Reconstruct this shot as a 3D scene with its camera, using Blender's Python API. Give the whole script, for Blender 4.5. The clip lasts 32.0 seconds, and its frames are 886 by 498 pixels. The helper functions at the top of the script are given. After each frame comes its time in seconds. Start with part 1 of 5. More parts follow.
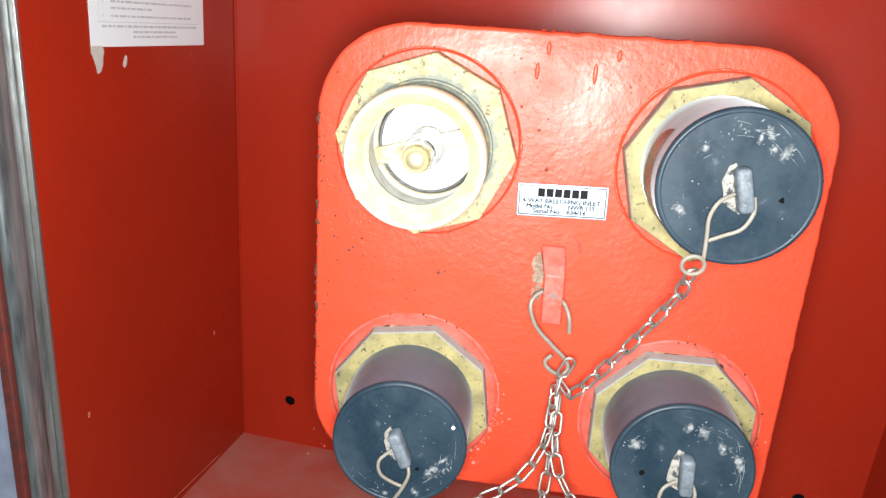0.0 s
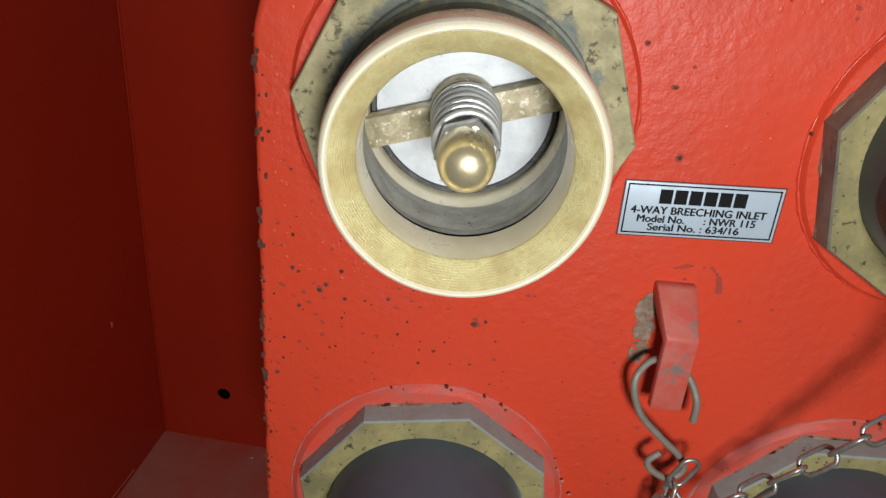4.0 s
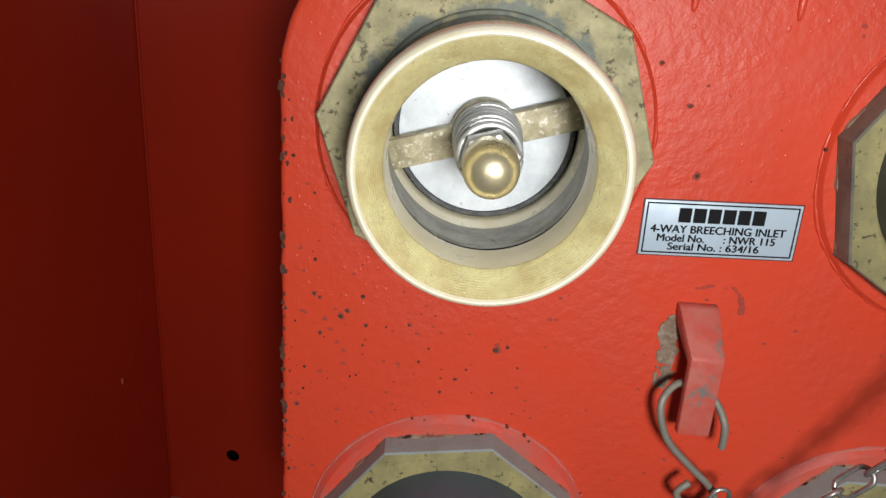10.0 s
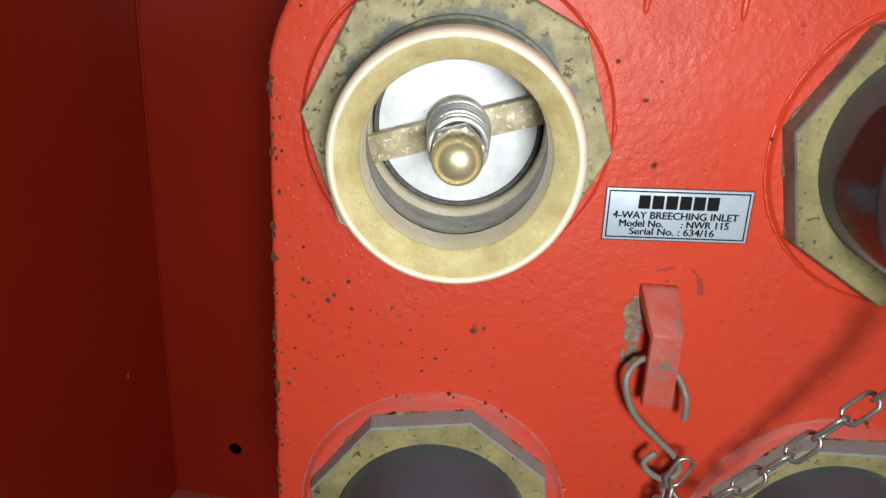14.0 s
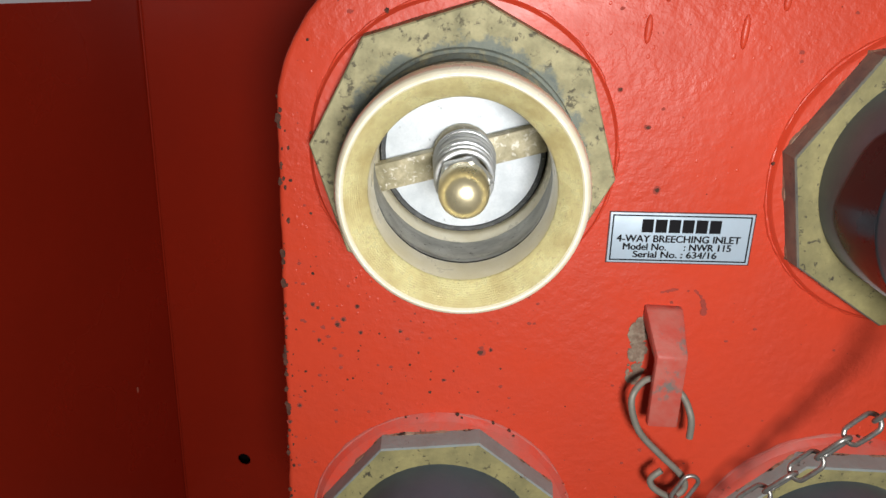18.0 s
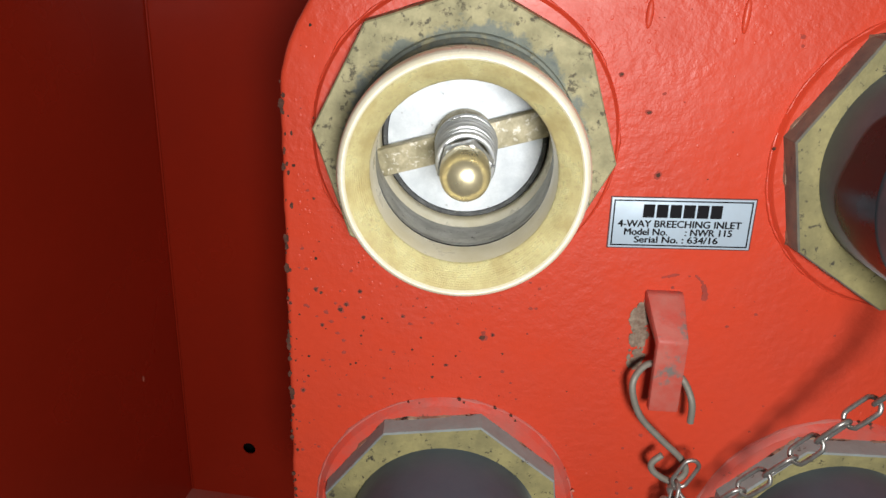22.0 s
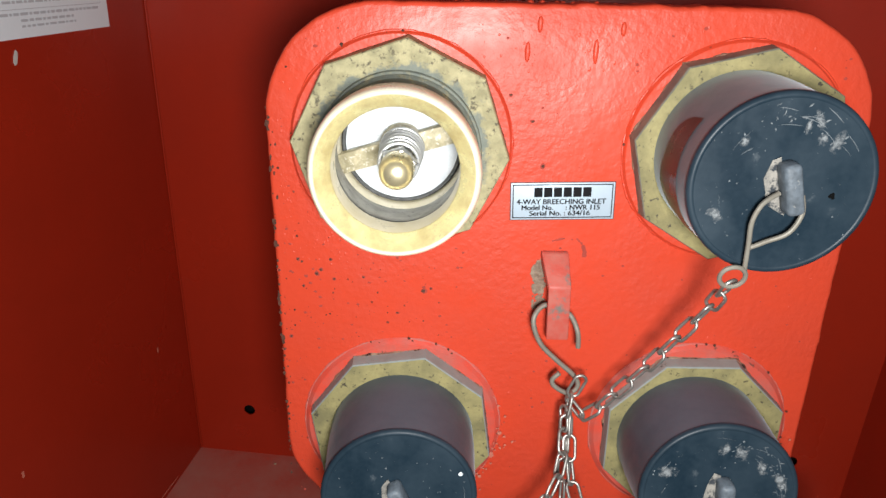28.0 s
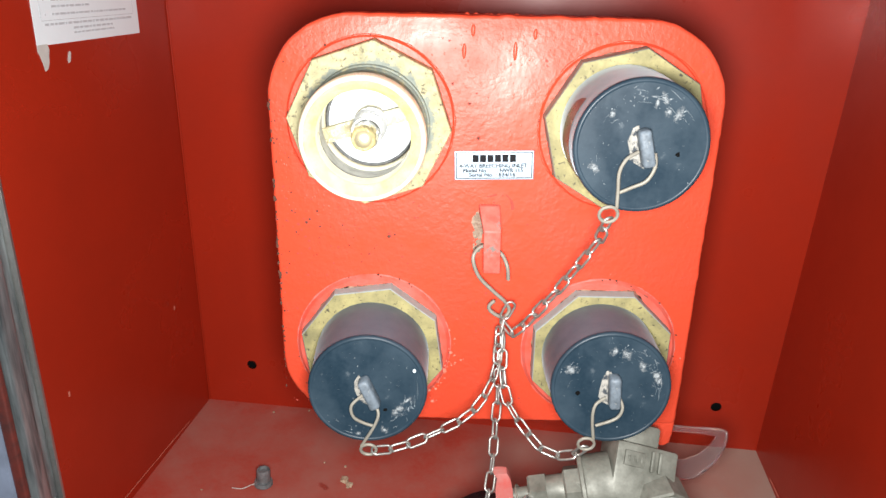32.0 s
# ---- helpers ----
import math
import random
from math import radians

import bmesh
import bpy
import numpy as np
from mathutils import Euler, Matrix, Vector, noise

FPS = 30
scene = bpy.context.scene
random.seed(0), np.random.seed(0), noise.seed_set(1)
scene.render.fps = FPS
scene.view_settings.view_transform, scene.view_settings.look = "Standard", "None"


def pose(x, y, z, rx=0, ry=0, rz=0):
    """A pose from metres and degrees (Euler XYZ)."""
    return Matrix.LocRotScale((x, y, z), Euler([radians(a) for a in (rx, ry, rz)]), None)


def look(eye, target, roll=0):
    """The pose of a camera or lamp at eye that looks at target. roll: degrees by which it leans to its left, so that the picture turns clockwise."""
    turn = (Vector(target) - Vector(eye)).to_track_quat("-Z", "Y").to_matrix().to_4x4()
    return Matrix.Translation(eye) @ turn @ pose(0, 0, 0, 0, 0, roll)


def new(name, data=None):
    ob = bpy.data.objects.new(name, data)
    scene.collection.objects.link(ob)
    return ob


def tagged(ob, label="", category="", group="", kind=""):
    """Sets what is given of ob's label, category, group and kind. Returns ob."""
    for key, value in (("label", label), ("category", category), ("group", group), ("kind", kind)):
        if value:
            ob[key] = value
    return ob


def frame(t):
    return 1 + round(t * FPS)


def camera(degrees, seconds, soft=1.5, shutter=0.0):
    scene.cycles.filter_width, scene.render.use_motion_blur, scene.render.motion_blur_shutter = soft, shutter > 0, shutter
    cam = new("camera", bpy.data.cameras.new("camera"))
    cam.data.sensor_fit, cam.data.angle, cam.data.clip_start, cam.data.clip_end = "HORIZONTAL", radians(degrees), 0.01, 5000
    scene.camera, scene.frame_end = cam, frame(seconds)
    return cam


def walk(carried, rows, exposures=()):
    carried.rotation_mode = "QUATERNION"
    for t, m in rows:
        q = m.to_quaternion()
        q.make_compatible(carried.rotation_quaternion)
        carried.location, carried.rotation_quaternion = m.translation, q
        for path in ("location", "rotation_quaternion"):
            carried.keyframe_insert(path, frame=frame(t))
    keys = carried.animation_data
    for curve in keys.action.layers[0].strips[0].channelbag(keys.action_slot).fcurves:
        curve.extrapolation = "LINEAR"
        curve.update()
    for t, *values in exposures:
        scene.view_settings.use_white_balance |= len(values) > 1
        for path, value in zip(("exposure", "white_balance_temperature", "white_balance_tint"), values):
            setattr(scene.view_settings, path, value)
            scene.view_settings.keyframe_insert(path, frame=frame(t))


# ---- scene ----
cam = camera(62.1, 32.0)
PATH = [
    (0, (-0.032, -0.571, 0.612), (-0.227, 1.322, -0.005), 3.9),
    (0.5, (-0.045, -0.479, 0.601), (-0.346, 1.371, -0.097), 4.2),
    (1, (-0.057, -0.384, 0.579), (-0.372, 1.443, -0.172), 4.7),
    (1.5, (-0.077, -0.333, 0.551), (-0.334, 1.499, -0.207), 5.4),
    (2, (-0.103, -0.303, 0.548), (-0.202, 1.587, -0.098), 4.8),
    (2.5, (-0.115, -0.31, 0.555), (-0.116, 1.565, -0.142), 4.9),
    (4.5, (-0.119, -0.294, 0.607), (-0.079, 1.448, -0.374), 5.8),
    (5, (-0.124, -0.284, 0.606), (-0.073, 1.435, -0.415), 6.1),
    (5.5, (-0.124, -0.287, 0.604), (-0.09, 1.466, -0.359), 6.1),
    (6, (-0.129, -0.298, 0.581), (-0.109, 1.565, -0.147), 6.0),
    (6.5, (-0.132, -0.294, 0.572), (-0.084, 1.582, -0.118), 5.9),
    (7, (-0.126, -0.298, 0.578), (-0.097, 1.578, -0.115), 5.4),
    (7.5, (-0.12, -0.302, 0.583), (-0.099, 1.566, -0.131), 4.9),
    (8, (-0.117, -0.299, 0.582), (-0.097, 1.564, -0.146), 4.8),
    (8.5, (-0.116, -0.297, 0.579), (-0.097, 1.564, -0.155), 5.0),
    (9, (-0.118, -0.296, 0.576), (-0.102, 1.56, -0.17), 4.8),
    (9.5, (-0.119, -0.3, 0.575), (-0.103, 1.558, -0.164), 4.9),
    (10, (-0.123, -0.316, 0.578), (-0.122, 1.549, -0.146), 4.5),
    (10.5, (-0.121, -0.333, 0.58), (-0.122, 1.544, -0.11), 4.2),
    (11, (-0.116, -0.339, 0.583), (-0.121, 1.539, -0.104), 3.8),
    (11.5, (-0.112, -0.334, 0.583), (-0.121, 1.542, -0.112), 3.9),
    (12, (-0.11, -0.328, 0.585), (-0.103, 1.547, -0.111), 3.8),
    (12.5, (-0.112, -0.327, 0.583), (-0.112, 1.545, -0.122), 3.8),
    (13, (-0.111, -0.34, 0.583), (-0.119, 1.536, -0.111), 3.9),
    (13.5, (-0.11, -0.345, 0.583), (-0.115, 1.53, -0.114), 3.8),
    (14, (-0.109, -0.344, 0.58), (-0.124, 1.525, -0.13), 3.7),
    (14.5, (-0.111, -0.343, 0.583), (-0.133, 1.525, -0.13), 3.7),
    (16.5, (-0.108, -0.353, 0.584), (-0.133, 1.524, -0.106), 3.6),
    (17, (-0.11, -0.355, 0.592), (-0.129, 1.52, -0.104), 3.0),
    (17.5, (-0.112, -0.35, 0.59), (-0.128, 1.521, -0.117), 3.2),
    (18, (-0.112, -0.345, 0.595), (-0.133, 1.522, -0.122), 2.9),
    (18.5, (-0.112, -0.342, 0.591), (-0.136, 1.521, -0.138), 3.1),
    (19, (-0.114, -0.338, 0.59), (-0.14, 1.524, -0.14), 3.1),
    (19.5, (-0.115, -0.343, 0.591), (-0.14, 1.52, -0.137), 3.1),
    (20, (-0.114, -0.348, 0.592), (-0.136, 1.515, -0.136), 3.1),
    (20.5, (-0.111, -0.35, 0.592), (-0.139, 1.517, -0.127), 3.0),
    (21, (-0.111, -0.351, 0.594), (-0.14, 1.514, -0.129), 2.8),
    (21.5, (-0.111, -0.349, 0.592), (-0.141, 1.513, -0.138), 2.8),
    (22, (-0.11, -0.349, 0.591), (-0.145, 1.513, -0.138), 2.8),
    (22.5, (-0.111, -0.356, 0.595), (-0.136, 1.509, -0.126), 2.7),
    (23, (-0.108, -0.362, 0.598), (-0.127, 1.506, -0.117), 2.7),
    (23.5, (-0.104, -0.369, 0.601), (-0.128, 1.505, -0.098), 2.6),
    (24, (-0.099, -0.377, 0.605), (-0.114, 1.497, -0.093), 2.3),
    (24.5, (-0.096, -0.385, 0.6), (-0.095, 1.488, -0.101), 2.6),
    (25, (-0.063, -0.416, 0.605), (-0.122, 1.461, -0.081), 2.1),
    (25.5, (-0.023, -0.48, 0.609), (-0.178, 1.366, -0.144), 1.7),
    (26, (-0.008, -0.54, 0.62), (-0.222, 1.304, -0.124), 1.6),
    (26.5, (-0.033, -0.523, 0.624), (-0.194, 1.325, -0.124), 2.0),
    (28.5, (-0.079, -0.474, 0.633), (-0.074, 1.375, -0.131), 0.9),
    (29, (-0.031, -0.527, 0.631), (-0.093, 1.311, -0.157), 1.1),
    (29.5, (0.006, -0.578, 0.63), (-0.141, 1.26, -0.145), 0.8),
    (30, (0.019, -0.613, 0.632), (-0.17, 1.231, -0.118), 0.8),
    (30.5, (-0.011, -0.633, 0.638), (-0.114, 1.218, -0.111), 1.3),
    (31, (-0.049, -0.678, 0.635), (-0.06, 1.179, -0.11), 1.7),
    (31.5, (-0.057, -0.68, 0.64), (-0.02, 1.185, -0.083), 1.4),
    (32, (-0.04, -0.638, 0.643), (-0.049, 1.225, -0.085), 1.3),
]
walk(cam, [(t, look(eye, target, roll)) for t, eye, target, roll in PATH],
     exposures=[(0.0, 1.08), (0.6, 0.82), (1.2, 0.38), (1.6, 0.08), (2.0, -0.25), (2.5, -0.5), (4.5, -0.55), (9.5, -0.55), (10.5, -0.5), (18.0, -0.4), (24.0, -0.37), (24.8, -0.27), (25.6, 0.0), (26.5, 0.1), (28.5, 0.15), (29.5, 0.42), (30.5, 0.74), (31.0, 0.80), (31.5, 0.93), (32.0, 0.98)])

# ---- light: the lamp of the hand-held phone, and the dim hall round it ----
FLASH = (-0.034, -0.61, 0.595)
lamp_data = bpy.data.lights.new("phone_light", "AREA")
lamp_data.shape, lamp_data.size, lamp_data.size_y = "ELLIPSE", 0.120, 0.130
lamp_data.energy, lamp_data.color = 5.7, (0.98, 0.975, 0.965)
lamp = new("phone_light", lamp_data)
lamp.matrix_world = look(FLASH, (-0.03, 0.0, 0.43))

world = bpy.data.worlds.new("dim_hall")
scene.world = world
world.use_nodes = True
world.node_tree.nodes["Background"].inputs[0].default_value = (0.9, 0.92, 1.0, 1)
world.node_tree.nodes["Background"].inputs[1].default_value = 0.10


# ---- materials ----
def mat(name, base, rough=0.5, metal=0.0, dark=None, scale=30.0, amount=0.5, fine=400.0, bump=0.1, bump_scale=300.0,
        chips=None, chip_scale=60.0, chip_level=0.7, rough_var=0.15, coat=0.0, bump_dist=0.001, chip_soft=0.03, spec=0.5, stretch=1.0):
    """A surface with a broad stain, a fine grain, optional chips of another colour, and a fine relief."""
    m = bpy.data.materials.new(name)
    m.use_nodes = True
    nt = m.node_tree
    n, l = nt.nodes, nt.links
    p = n["Principled BSDF"]
    co = n.new("ShaderNodeTexCoord").outputs["Object"]
    if stretch != 1.0:
        mapping = n.new("ShaderNodeMapping")
        mapping.inputs["Scale"].default_value = (1, 1, stretch)
        l.new(co, mapping.inputs["Vector"])
        co = mapping.outputs["Vector"]
    def noise_tex(s, detail=4.0, r=0.6):
        t = n.new("ShaderNodeTexNoise")
        t.inputs["Scale"].default_value, t.inputs["Detail"].default_value, t.inputs["Roughness"].default_value = s, detail, r
        l.new(co, t.inputs["Vector"])
        return t.outputs["Fac"]
    def ramp(fac, a, b):
        t = n.new("ShaderNodeMapRange")
        t.inputs["From Min"].default_value, t.inputs["From Max"].default_value = a, b
        l.new(fac, t.inputs["Value"])
        return t.outputs["Result"]
    def mix(fac, a, b):
        t = n.new("ShaderNodeMix")
        t.data_type = "RGBA"
        if isinstance(fac, float):
            t.inputs["Factor"].default_value = fac
        else:
            l.new(fac, t.inputs["Factor"])
        for k, v in ((6, a), (7, b)):
            if isinstance(v, tuple):
                t.inputs[k].default_value = (*v, 1)
            else:
                l.new(v, t.inputs[k])
        return t.outputs[2]
    def scaled(fac, k):
        t = n.new("ShaderNodeMath")
        t.operation = "MULTIPLY"
        l.new(fac, t.inputs[0])
        t.inputs[1].default_value = k
        return t.outputs[0]
    dark = dark or tuple(c * 0.6 for c in base)
    broad = ramp(noise_tex(scale), 0.38, 0.68)
    grain = ramp(noise_tex(fine, 2.0), 0.35, 0.75)
    colour = mix(scaled(broad, amount), base, dark)
    colour = mix(scaled(grain, amount * 0.35), colour, dark)
    level = scaled(broad, rough_var)
    add = n.new("ShaderNodeMath")
    l.new(level, add.inputs[0])
    add.inputs[1].default_value = rough
    rough_out = add.outputs[0]
    if chips:
        c = ramp(noise_tex(chip_scale, 6.0, 0.7), chip_level, chip_level + chip_soft)
        colour = mix(c, colour, chips)
    l.new(colour, p.inputs["Base Color"])
    l.new(rough_out, p.inputs["Roughness"])
    p.inputs["Metallic"].default_value = metal
    p.inputs["Specular IOR Level"].default_value = spec
    p.inputs["Coat Weight"].default_value = coat
    b = n.new("ShaderNodeBump")
    b.inputs["Strength"].default_value, b.inputs["Distance"].default_value = bump, bump_dist
    patchy = n.new("ShaderNodeMath")
    patchy.operation = "MULTIPLY"
    l.new(noise_tex(bump_scale, 3.0), patchy.inputs[0])
    l.new(ramp(noise_tex(scale * 0.8 + 3), 0.30, 0.65), patchy.inputs[1])
    l.new(patchy.outputs[0], b.inputs["Height"])
    l.new(b.outputs["Normal"], p.inputs["Normal"])
    return m


RED_PLATE = mat("red_enamel", (0.68, 0.064, 0.026), 0.38, 0, (0.57, 0.052, 0.022), 14, 0.7, 250, 1.0, 180,
                chips=(0.05, 0.03, 0.025), chip_scale=75, chip_level=0.735, rough_var=0.2)
RED_CAB = mat("red_cabinet_paint", (0.34, 0.021, 0.0075), 0.26, 0, (0.27, 0.017, 0.006), 5, 0.6, 120, 0.06, 250, rough_var=0.12, spec=0.3)
DUST_RED = mat("dusty_red_floor", (0.42, 0.046, 0.027), 0.5, 0, (0.38, 0.150, 0.118), 6, 0.85, 160, 0.08, 250, rough_var=0.2)
BRASS = mat("worn_brass", (0.96, 0.89, 0.70), 0.27, 0.08, (0.80, 0.71, 0.47), 55, 0.7, 900, 0.18, 900, rough_var=0.18,
            chips=(0.55, 0.47, 0.28), chip_scale=260, chip_level=0.66, chip_soft=0.08)
BRASS_FACE = mat("machined_brass", (0.91, 0.84, 0.44), 0.26, 0.15, (0.66, 0.53, 0.24), 90, 0.9, 900, 0.5, 2300, rough_var=0.1,
                 chips=(0.66, 0.53, 0.27), chip_scale=520, chip_level=0.56, chip_soft=0.12)
BRASS_OLD = mat("tarnished_brass", (0.49, 0.44, 0.25), 0.62, 0.06, (0.31, 0.285, 0.165), 110, 1.0, 700, 0.4, 400,
                chips=(0.13, 0.115, 0.075), chip_scale=210, chip_level=0.555, chip_soft=0.07, spec=0.25)
BRASS_OLIVE = mat("olive_brass", (0.38, 0.33, 0.145), 0.55, 0.12, (0.20, 0.18, 0.085), 50, 0.95, 420, 0.35, 300,
                  chips=(0.065, 0.055, 0.038), chip_scale=190, chip_level=0.585, chip_soft=0.05)
NUT_FLANK = mat("grey_nut_flank", (0.24, 0.24, 0.18), 0.6, 0.0, (0.14, 0.15, 0.135), 70, 0.9, 400, 0.3, 300,
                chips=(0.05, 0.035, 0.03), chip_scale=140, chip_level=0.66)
CRUST = mat("cracked_primer", (0.36, 0.27, 0.19), 0.75, 0, (0.26, 0.12, 0.08), 110, 1.0, 500, 0.5, 400,
            chips=(0.04, 0.02, 0.016), chip_scale=95, chip_level=0.52, chip_soft=0.06, spec=0.2)
BRASS_POLISHED = mat("polished_brass", (0.97, 0.86, 0.55), 0.27, 0.80, (0.7, 0.56, 0.3), 60, 0.4, 500, 0.05, 600)
STEEL = mat("zinc_steel", (0.62, 0.62, 0.60), 0.32, 0.9, (0.40, 0.39, 0.36), 90, 0.5, 500, 0.1, 500)
WIRE = mat("dull_wire", (0.30, 0.285, 0.24), 0.6, 0.4, (0.22, 0.19, 0.15), 120, 0.7, 600, 0.15, 600)
CHAIN_STEEL = mat("tarnished_link_steel", (0.52, 0.51, 0.48), 0.36, 0.8, (0.24, 0.22, 0.19), 120, 0.8, 600, 0.15, 600)
BRASS_BAR = mat("flecked_brass", (0.64, 0.57, 0.38), 0.5, 0.1, (0.26, 0.23, 0.13), 95, 1.0, 700, 0.35, 500,
                chips=(0.82, 0.78, 0.66), chip_scale=300, chip_level=0.565, chip_soft=0.06)
FLANK_PALE = mat("pale_nut_flank", (0.29, 0.36, 0.35), 0.6, 0.0, (0.26, 0.28, 0.26), 70, 0.9, 400, 0.3, 300,
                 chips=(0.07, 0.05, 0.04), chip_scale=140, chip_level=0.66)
WIPED = mat("wiped_red_sheet", (0.42, 0.030, 0.014), 0.35, 0, (0.32, 0.022, 0.010), 60, 0.7, 400, 0.06, 300, spec=0.3)
SMUDGE = mat("cloudy_rub", (0.34, 0.365, 0.375), 0.8, 0, (0.22, 0.24, 0.25), 200, 0.7, 900, 0.1, 500, spec=0.1)
DISC = mat("pale_valve_disc", (0.80, 0.845, 0.88), 0.34, 0.10, (0.52, 0.57, 0.61), 60, 0.8, 900, 0.10, 260,
           chips=(0.42, 0.45, 0.47), chip_scale=210, chip_level=0.66)
DARK_SEAL = mat("dark_rubber", (0.085, 0.09, 0.09), 0.55, 0, (0.03, 0.032, 0.033), 200, 0.9, 700, 0.3, 500, chips=(0.3, 0.31, 0.31), chip_scale=380, chip_level=0.62)
SPRING = mat("zinc_wire", (0.74, 0.76, 0.77), 0.28, 0.55, (0.46, 0.47, 0.47), 120, 0.6, 600, 0.1, 600)
GREY_RING = mat("grey_rubber_seat", (0.56, 0.55, 0.50), 0.5, 0.3, (0.30, 0.29, 0.26), 80, 0.7, 500, 0.3, 350,
                chips=(0.11, 0.10, 0.09), chip_scale=330, chip_level=0.62)
CAP_BLACK = mat("black_cap_plastic", (0.010, 0.023, 0.036), 0.36, 0, (0.026, 0.045, 0.062), 24, 0.9, 300, 0.12, 300,
                chips=(0.10, 0.12, 0.135), chip_scale=48, chip_level=0.64, chip_soft=0.14, rough_var=0.2, spec=0.3)
CAP_PALE = mat("pale_dusty_cap_side", (0.045, 0.050, 0.060), 0.42, 0, (0.030, 0.034, 0.042), 25, 0.8, 500, 0.08, 400, spec=0.3)
GLOSS_BLACK = mat("clean_black_plastic", (0.012, 0.011, 0.013), 0.25, 0, (0.02, 0.017, 0.019), 40, 0.5, 300, 0.05, 300, spec=0.25)
PALE_CAST = mat("pale_scaly_casting", (0.40, 0.40, 0.36), 0.65, 0.05, (0.24, 0.24, 0.21), 60, 0.9, 400, 0.4, 300, chips=(0.55, 0.55, 0.50), chip_scale=120, chip_level=0.60, chip_soft=0.1)
FIN = mat("worn_slate_plastic", (0.17, 0.205, 0.24), 0.5, 0, (0.05, 0.062, 0.072), 90, 0.9, 400, 0.3, 300,
          chips=(0.34, 0.34, 0.32), chip_scale=160, chip_level=0.62, chip_soft=0.06)
CAP_SIDE = mat("dusty_cap_side", (0.034, 0.048, 0.064), 0.45, 0, (0.022, 0.030, 0.042), 25, 0.8, 500, 0.08, 400,
               chips=(0.16, 0.17, 0.185), chip_scale=420, chip_level=0.70, spec=0.3)
# dark streaks along the frame paint reflections of the dim hall into its colour
CHROME = mat("stainless_dark_reflections", (0.46, 0.51, 0.52), 0.30, 0.70, (0.06, 0.075, 0.08), 75, 1.0, 260, 0.12, 60, rough_var=0.25, stretch=0.10)
PAPER = mat("white_paper", (0.76, 0.84, 0.86), 0.6, 0, (0.68, 0.75, 0.78), 20, 0.4, 300, 0.05, 200)
WORN = mat("worn_grey", (0.34, 0.27, 0.20), 0.8, 0, (0.13, 0.07, 0.05), 200, 0.9, 600, 0.2, 300, spec=0.1)
PRIMER_PINK = mat("scraped_primer", (0.56, 0.24, 0.17), 0.7, 0, (0.50, 0.10, 0.065), 150, 0.9, 500, 0.2, 300, spec=0.2)
SPECK_RED = mat("dull_red_speck", (0.42, 0.062, 0.042), 0.7, 0, (0.30, 0.055, 0.040), 200, 0.9, 700, 0.3, spec=0.2)
CRUMB = mat("tan_plaster", (0.50, 0.40, 0.28), 0.85, 0, (0.28, 0.17, 0.11), 300, 0.9, 900, 0.5, 600, spec=0.2)
BARE = mat("bare_primer", (0.55, 0.54, 0.50), 0.6, 0, (0.40, 0.38, 0.34), 60, 0.6, 300, 0.1, 300)
INK = mat("black_print", (0.010, 0.010, 0.012), 0.7, 0, (0.02, 0.02, 0.02), 50, 0.2, 300, 0.02, spec=0.15)
PLATE_ALU = mat("aluminium_label", (0.52, 0.64, 0.74), 0.40, 0.15, (0.45, 0.53, 0.60), 60, 0.5, 700, 0.04, 600)
# paints the shade inside holes and gaps near-black; the gasket's rubber uses it too
NEAR_BLACK = mat("hole_and_gasket_black", (0.006, 0.006, 0.006), 0.9, 0, (0.004, 0.004, 0.004), spec=0.05)
PAINT_CHIP = mat("bare_chip", (0.130, 0.055, 0.038), 0.8, 0, (0.045, 0.025, 0.020), 300, 0.9, 900, 0.3, spec=0.1)
GUNMETAL = mat("grey_gunmetal", (0.225, 0.225, 0.19), 0.5, 0.2, (0.105, 0.105, 0.085), 45, 0.95, 300, 0.3, 250,
               chips=(0.42, 0.42, 0.37), chip_scale=60, chip_level=0.63, chip_soft=0.12)
ZINC_GREY = mat("dull_zinc", (0.24, 0.255, 0.26), 0.5, 0.4, (0.10, 0.105, 0.105), 130, 0.9, 500, 0.3, 300, chips=(0.45, 0.46, 0.46), chip_scale=170, chip_level=0.62, chip_soft=0.08)
DUSTY = mat("dusty_grey", (0.34, 0.32, 0.28), 0.8, 0, (0.16, 0.16, 0.15), 250, 0.8, 900, 0.5, 500,
            chips=(0.035, 0.042, 0.05), chip_scale=190, chip_level=0.50, chip_soft=0.08)
SEAL = mat("dark_red_edge", (0.16, 0.03, 0.022), 0.5, 0, (0.05, 0.02, 0.018), 60, 0.8, 300, 0.2, 200)
SCUFF = mat("pale_scuff", (0.22, 0.25, 0.265), 0.7, 0, (0.10, 0.11, 0.12), 200, 0.9, 800, 0.2, 500)
PRINT = mat("grey_print", (0.46, 0.49, 0.51), 0.6, 0, (0.46, 0.49, 0.52), 300, 0.5, 800, 0.02)
DUST_BOSS = mat("dusty_red_boss", (0.66, 0.066, 0.036), 0.45, 0, (0.46, 0.105, 0.080), 45, 0.9, 300, 0.5, 250,
                chips=(0.12, 0.055, 0.04), chip_scale=110, chip_level=0.63, chip_soft=0.05)
DUST_RIDGE = mat("dusty_paint_ridge", (0.60, 0.10, 0.075), 0.6, 0, (0.44, 0.17, 0.14), 60, 0.9, 300, 0.3, 250)
RED_LUG = mat("dusty_red_lug", (0.54, 0.080, 0.056), 0.5, 0, (0.50, 0.15, 0.115), 90, 0.8, 400, 0.4, 250, chips=(0.20, 0.165, 0.145), chip_scale=75, chip_level=0.535, chip_soft=0.10)
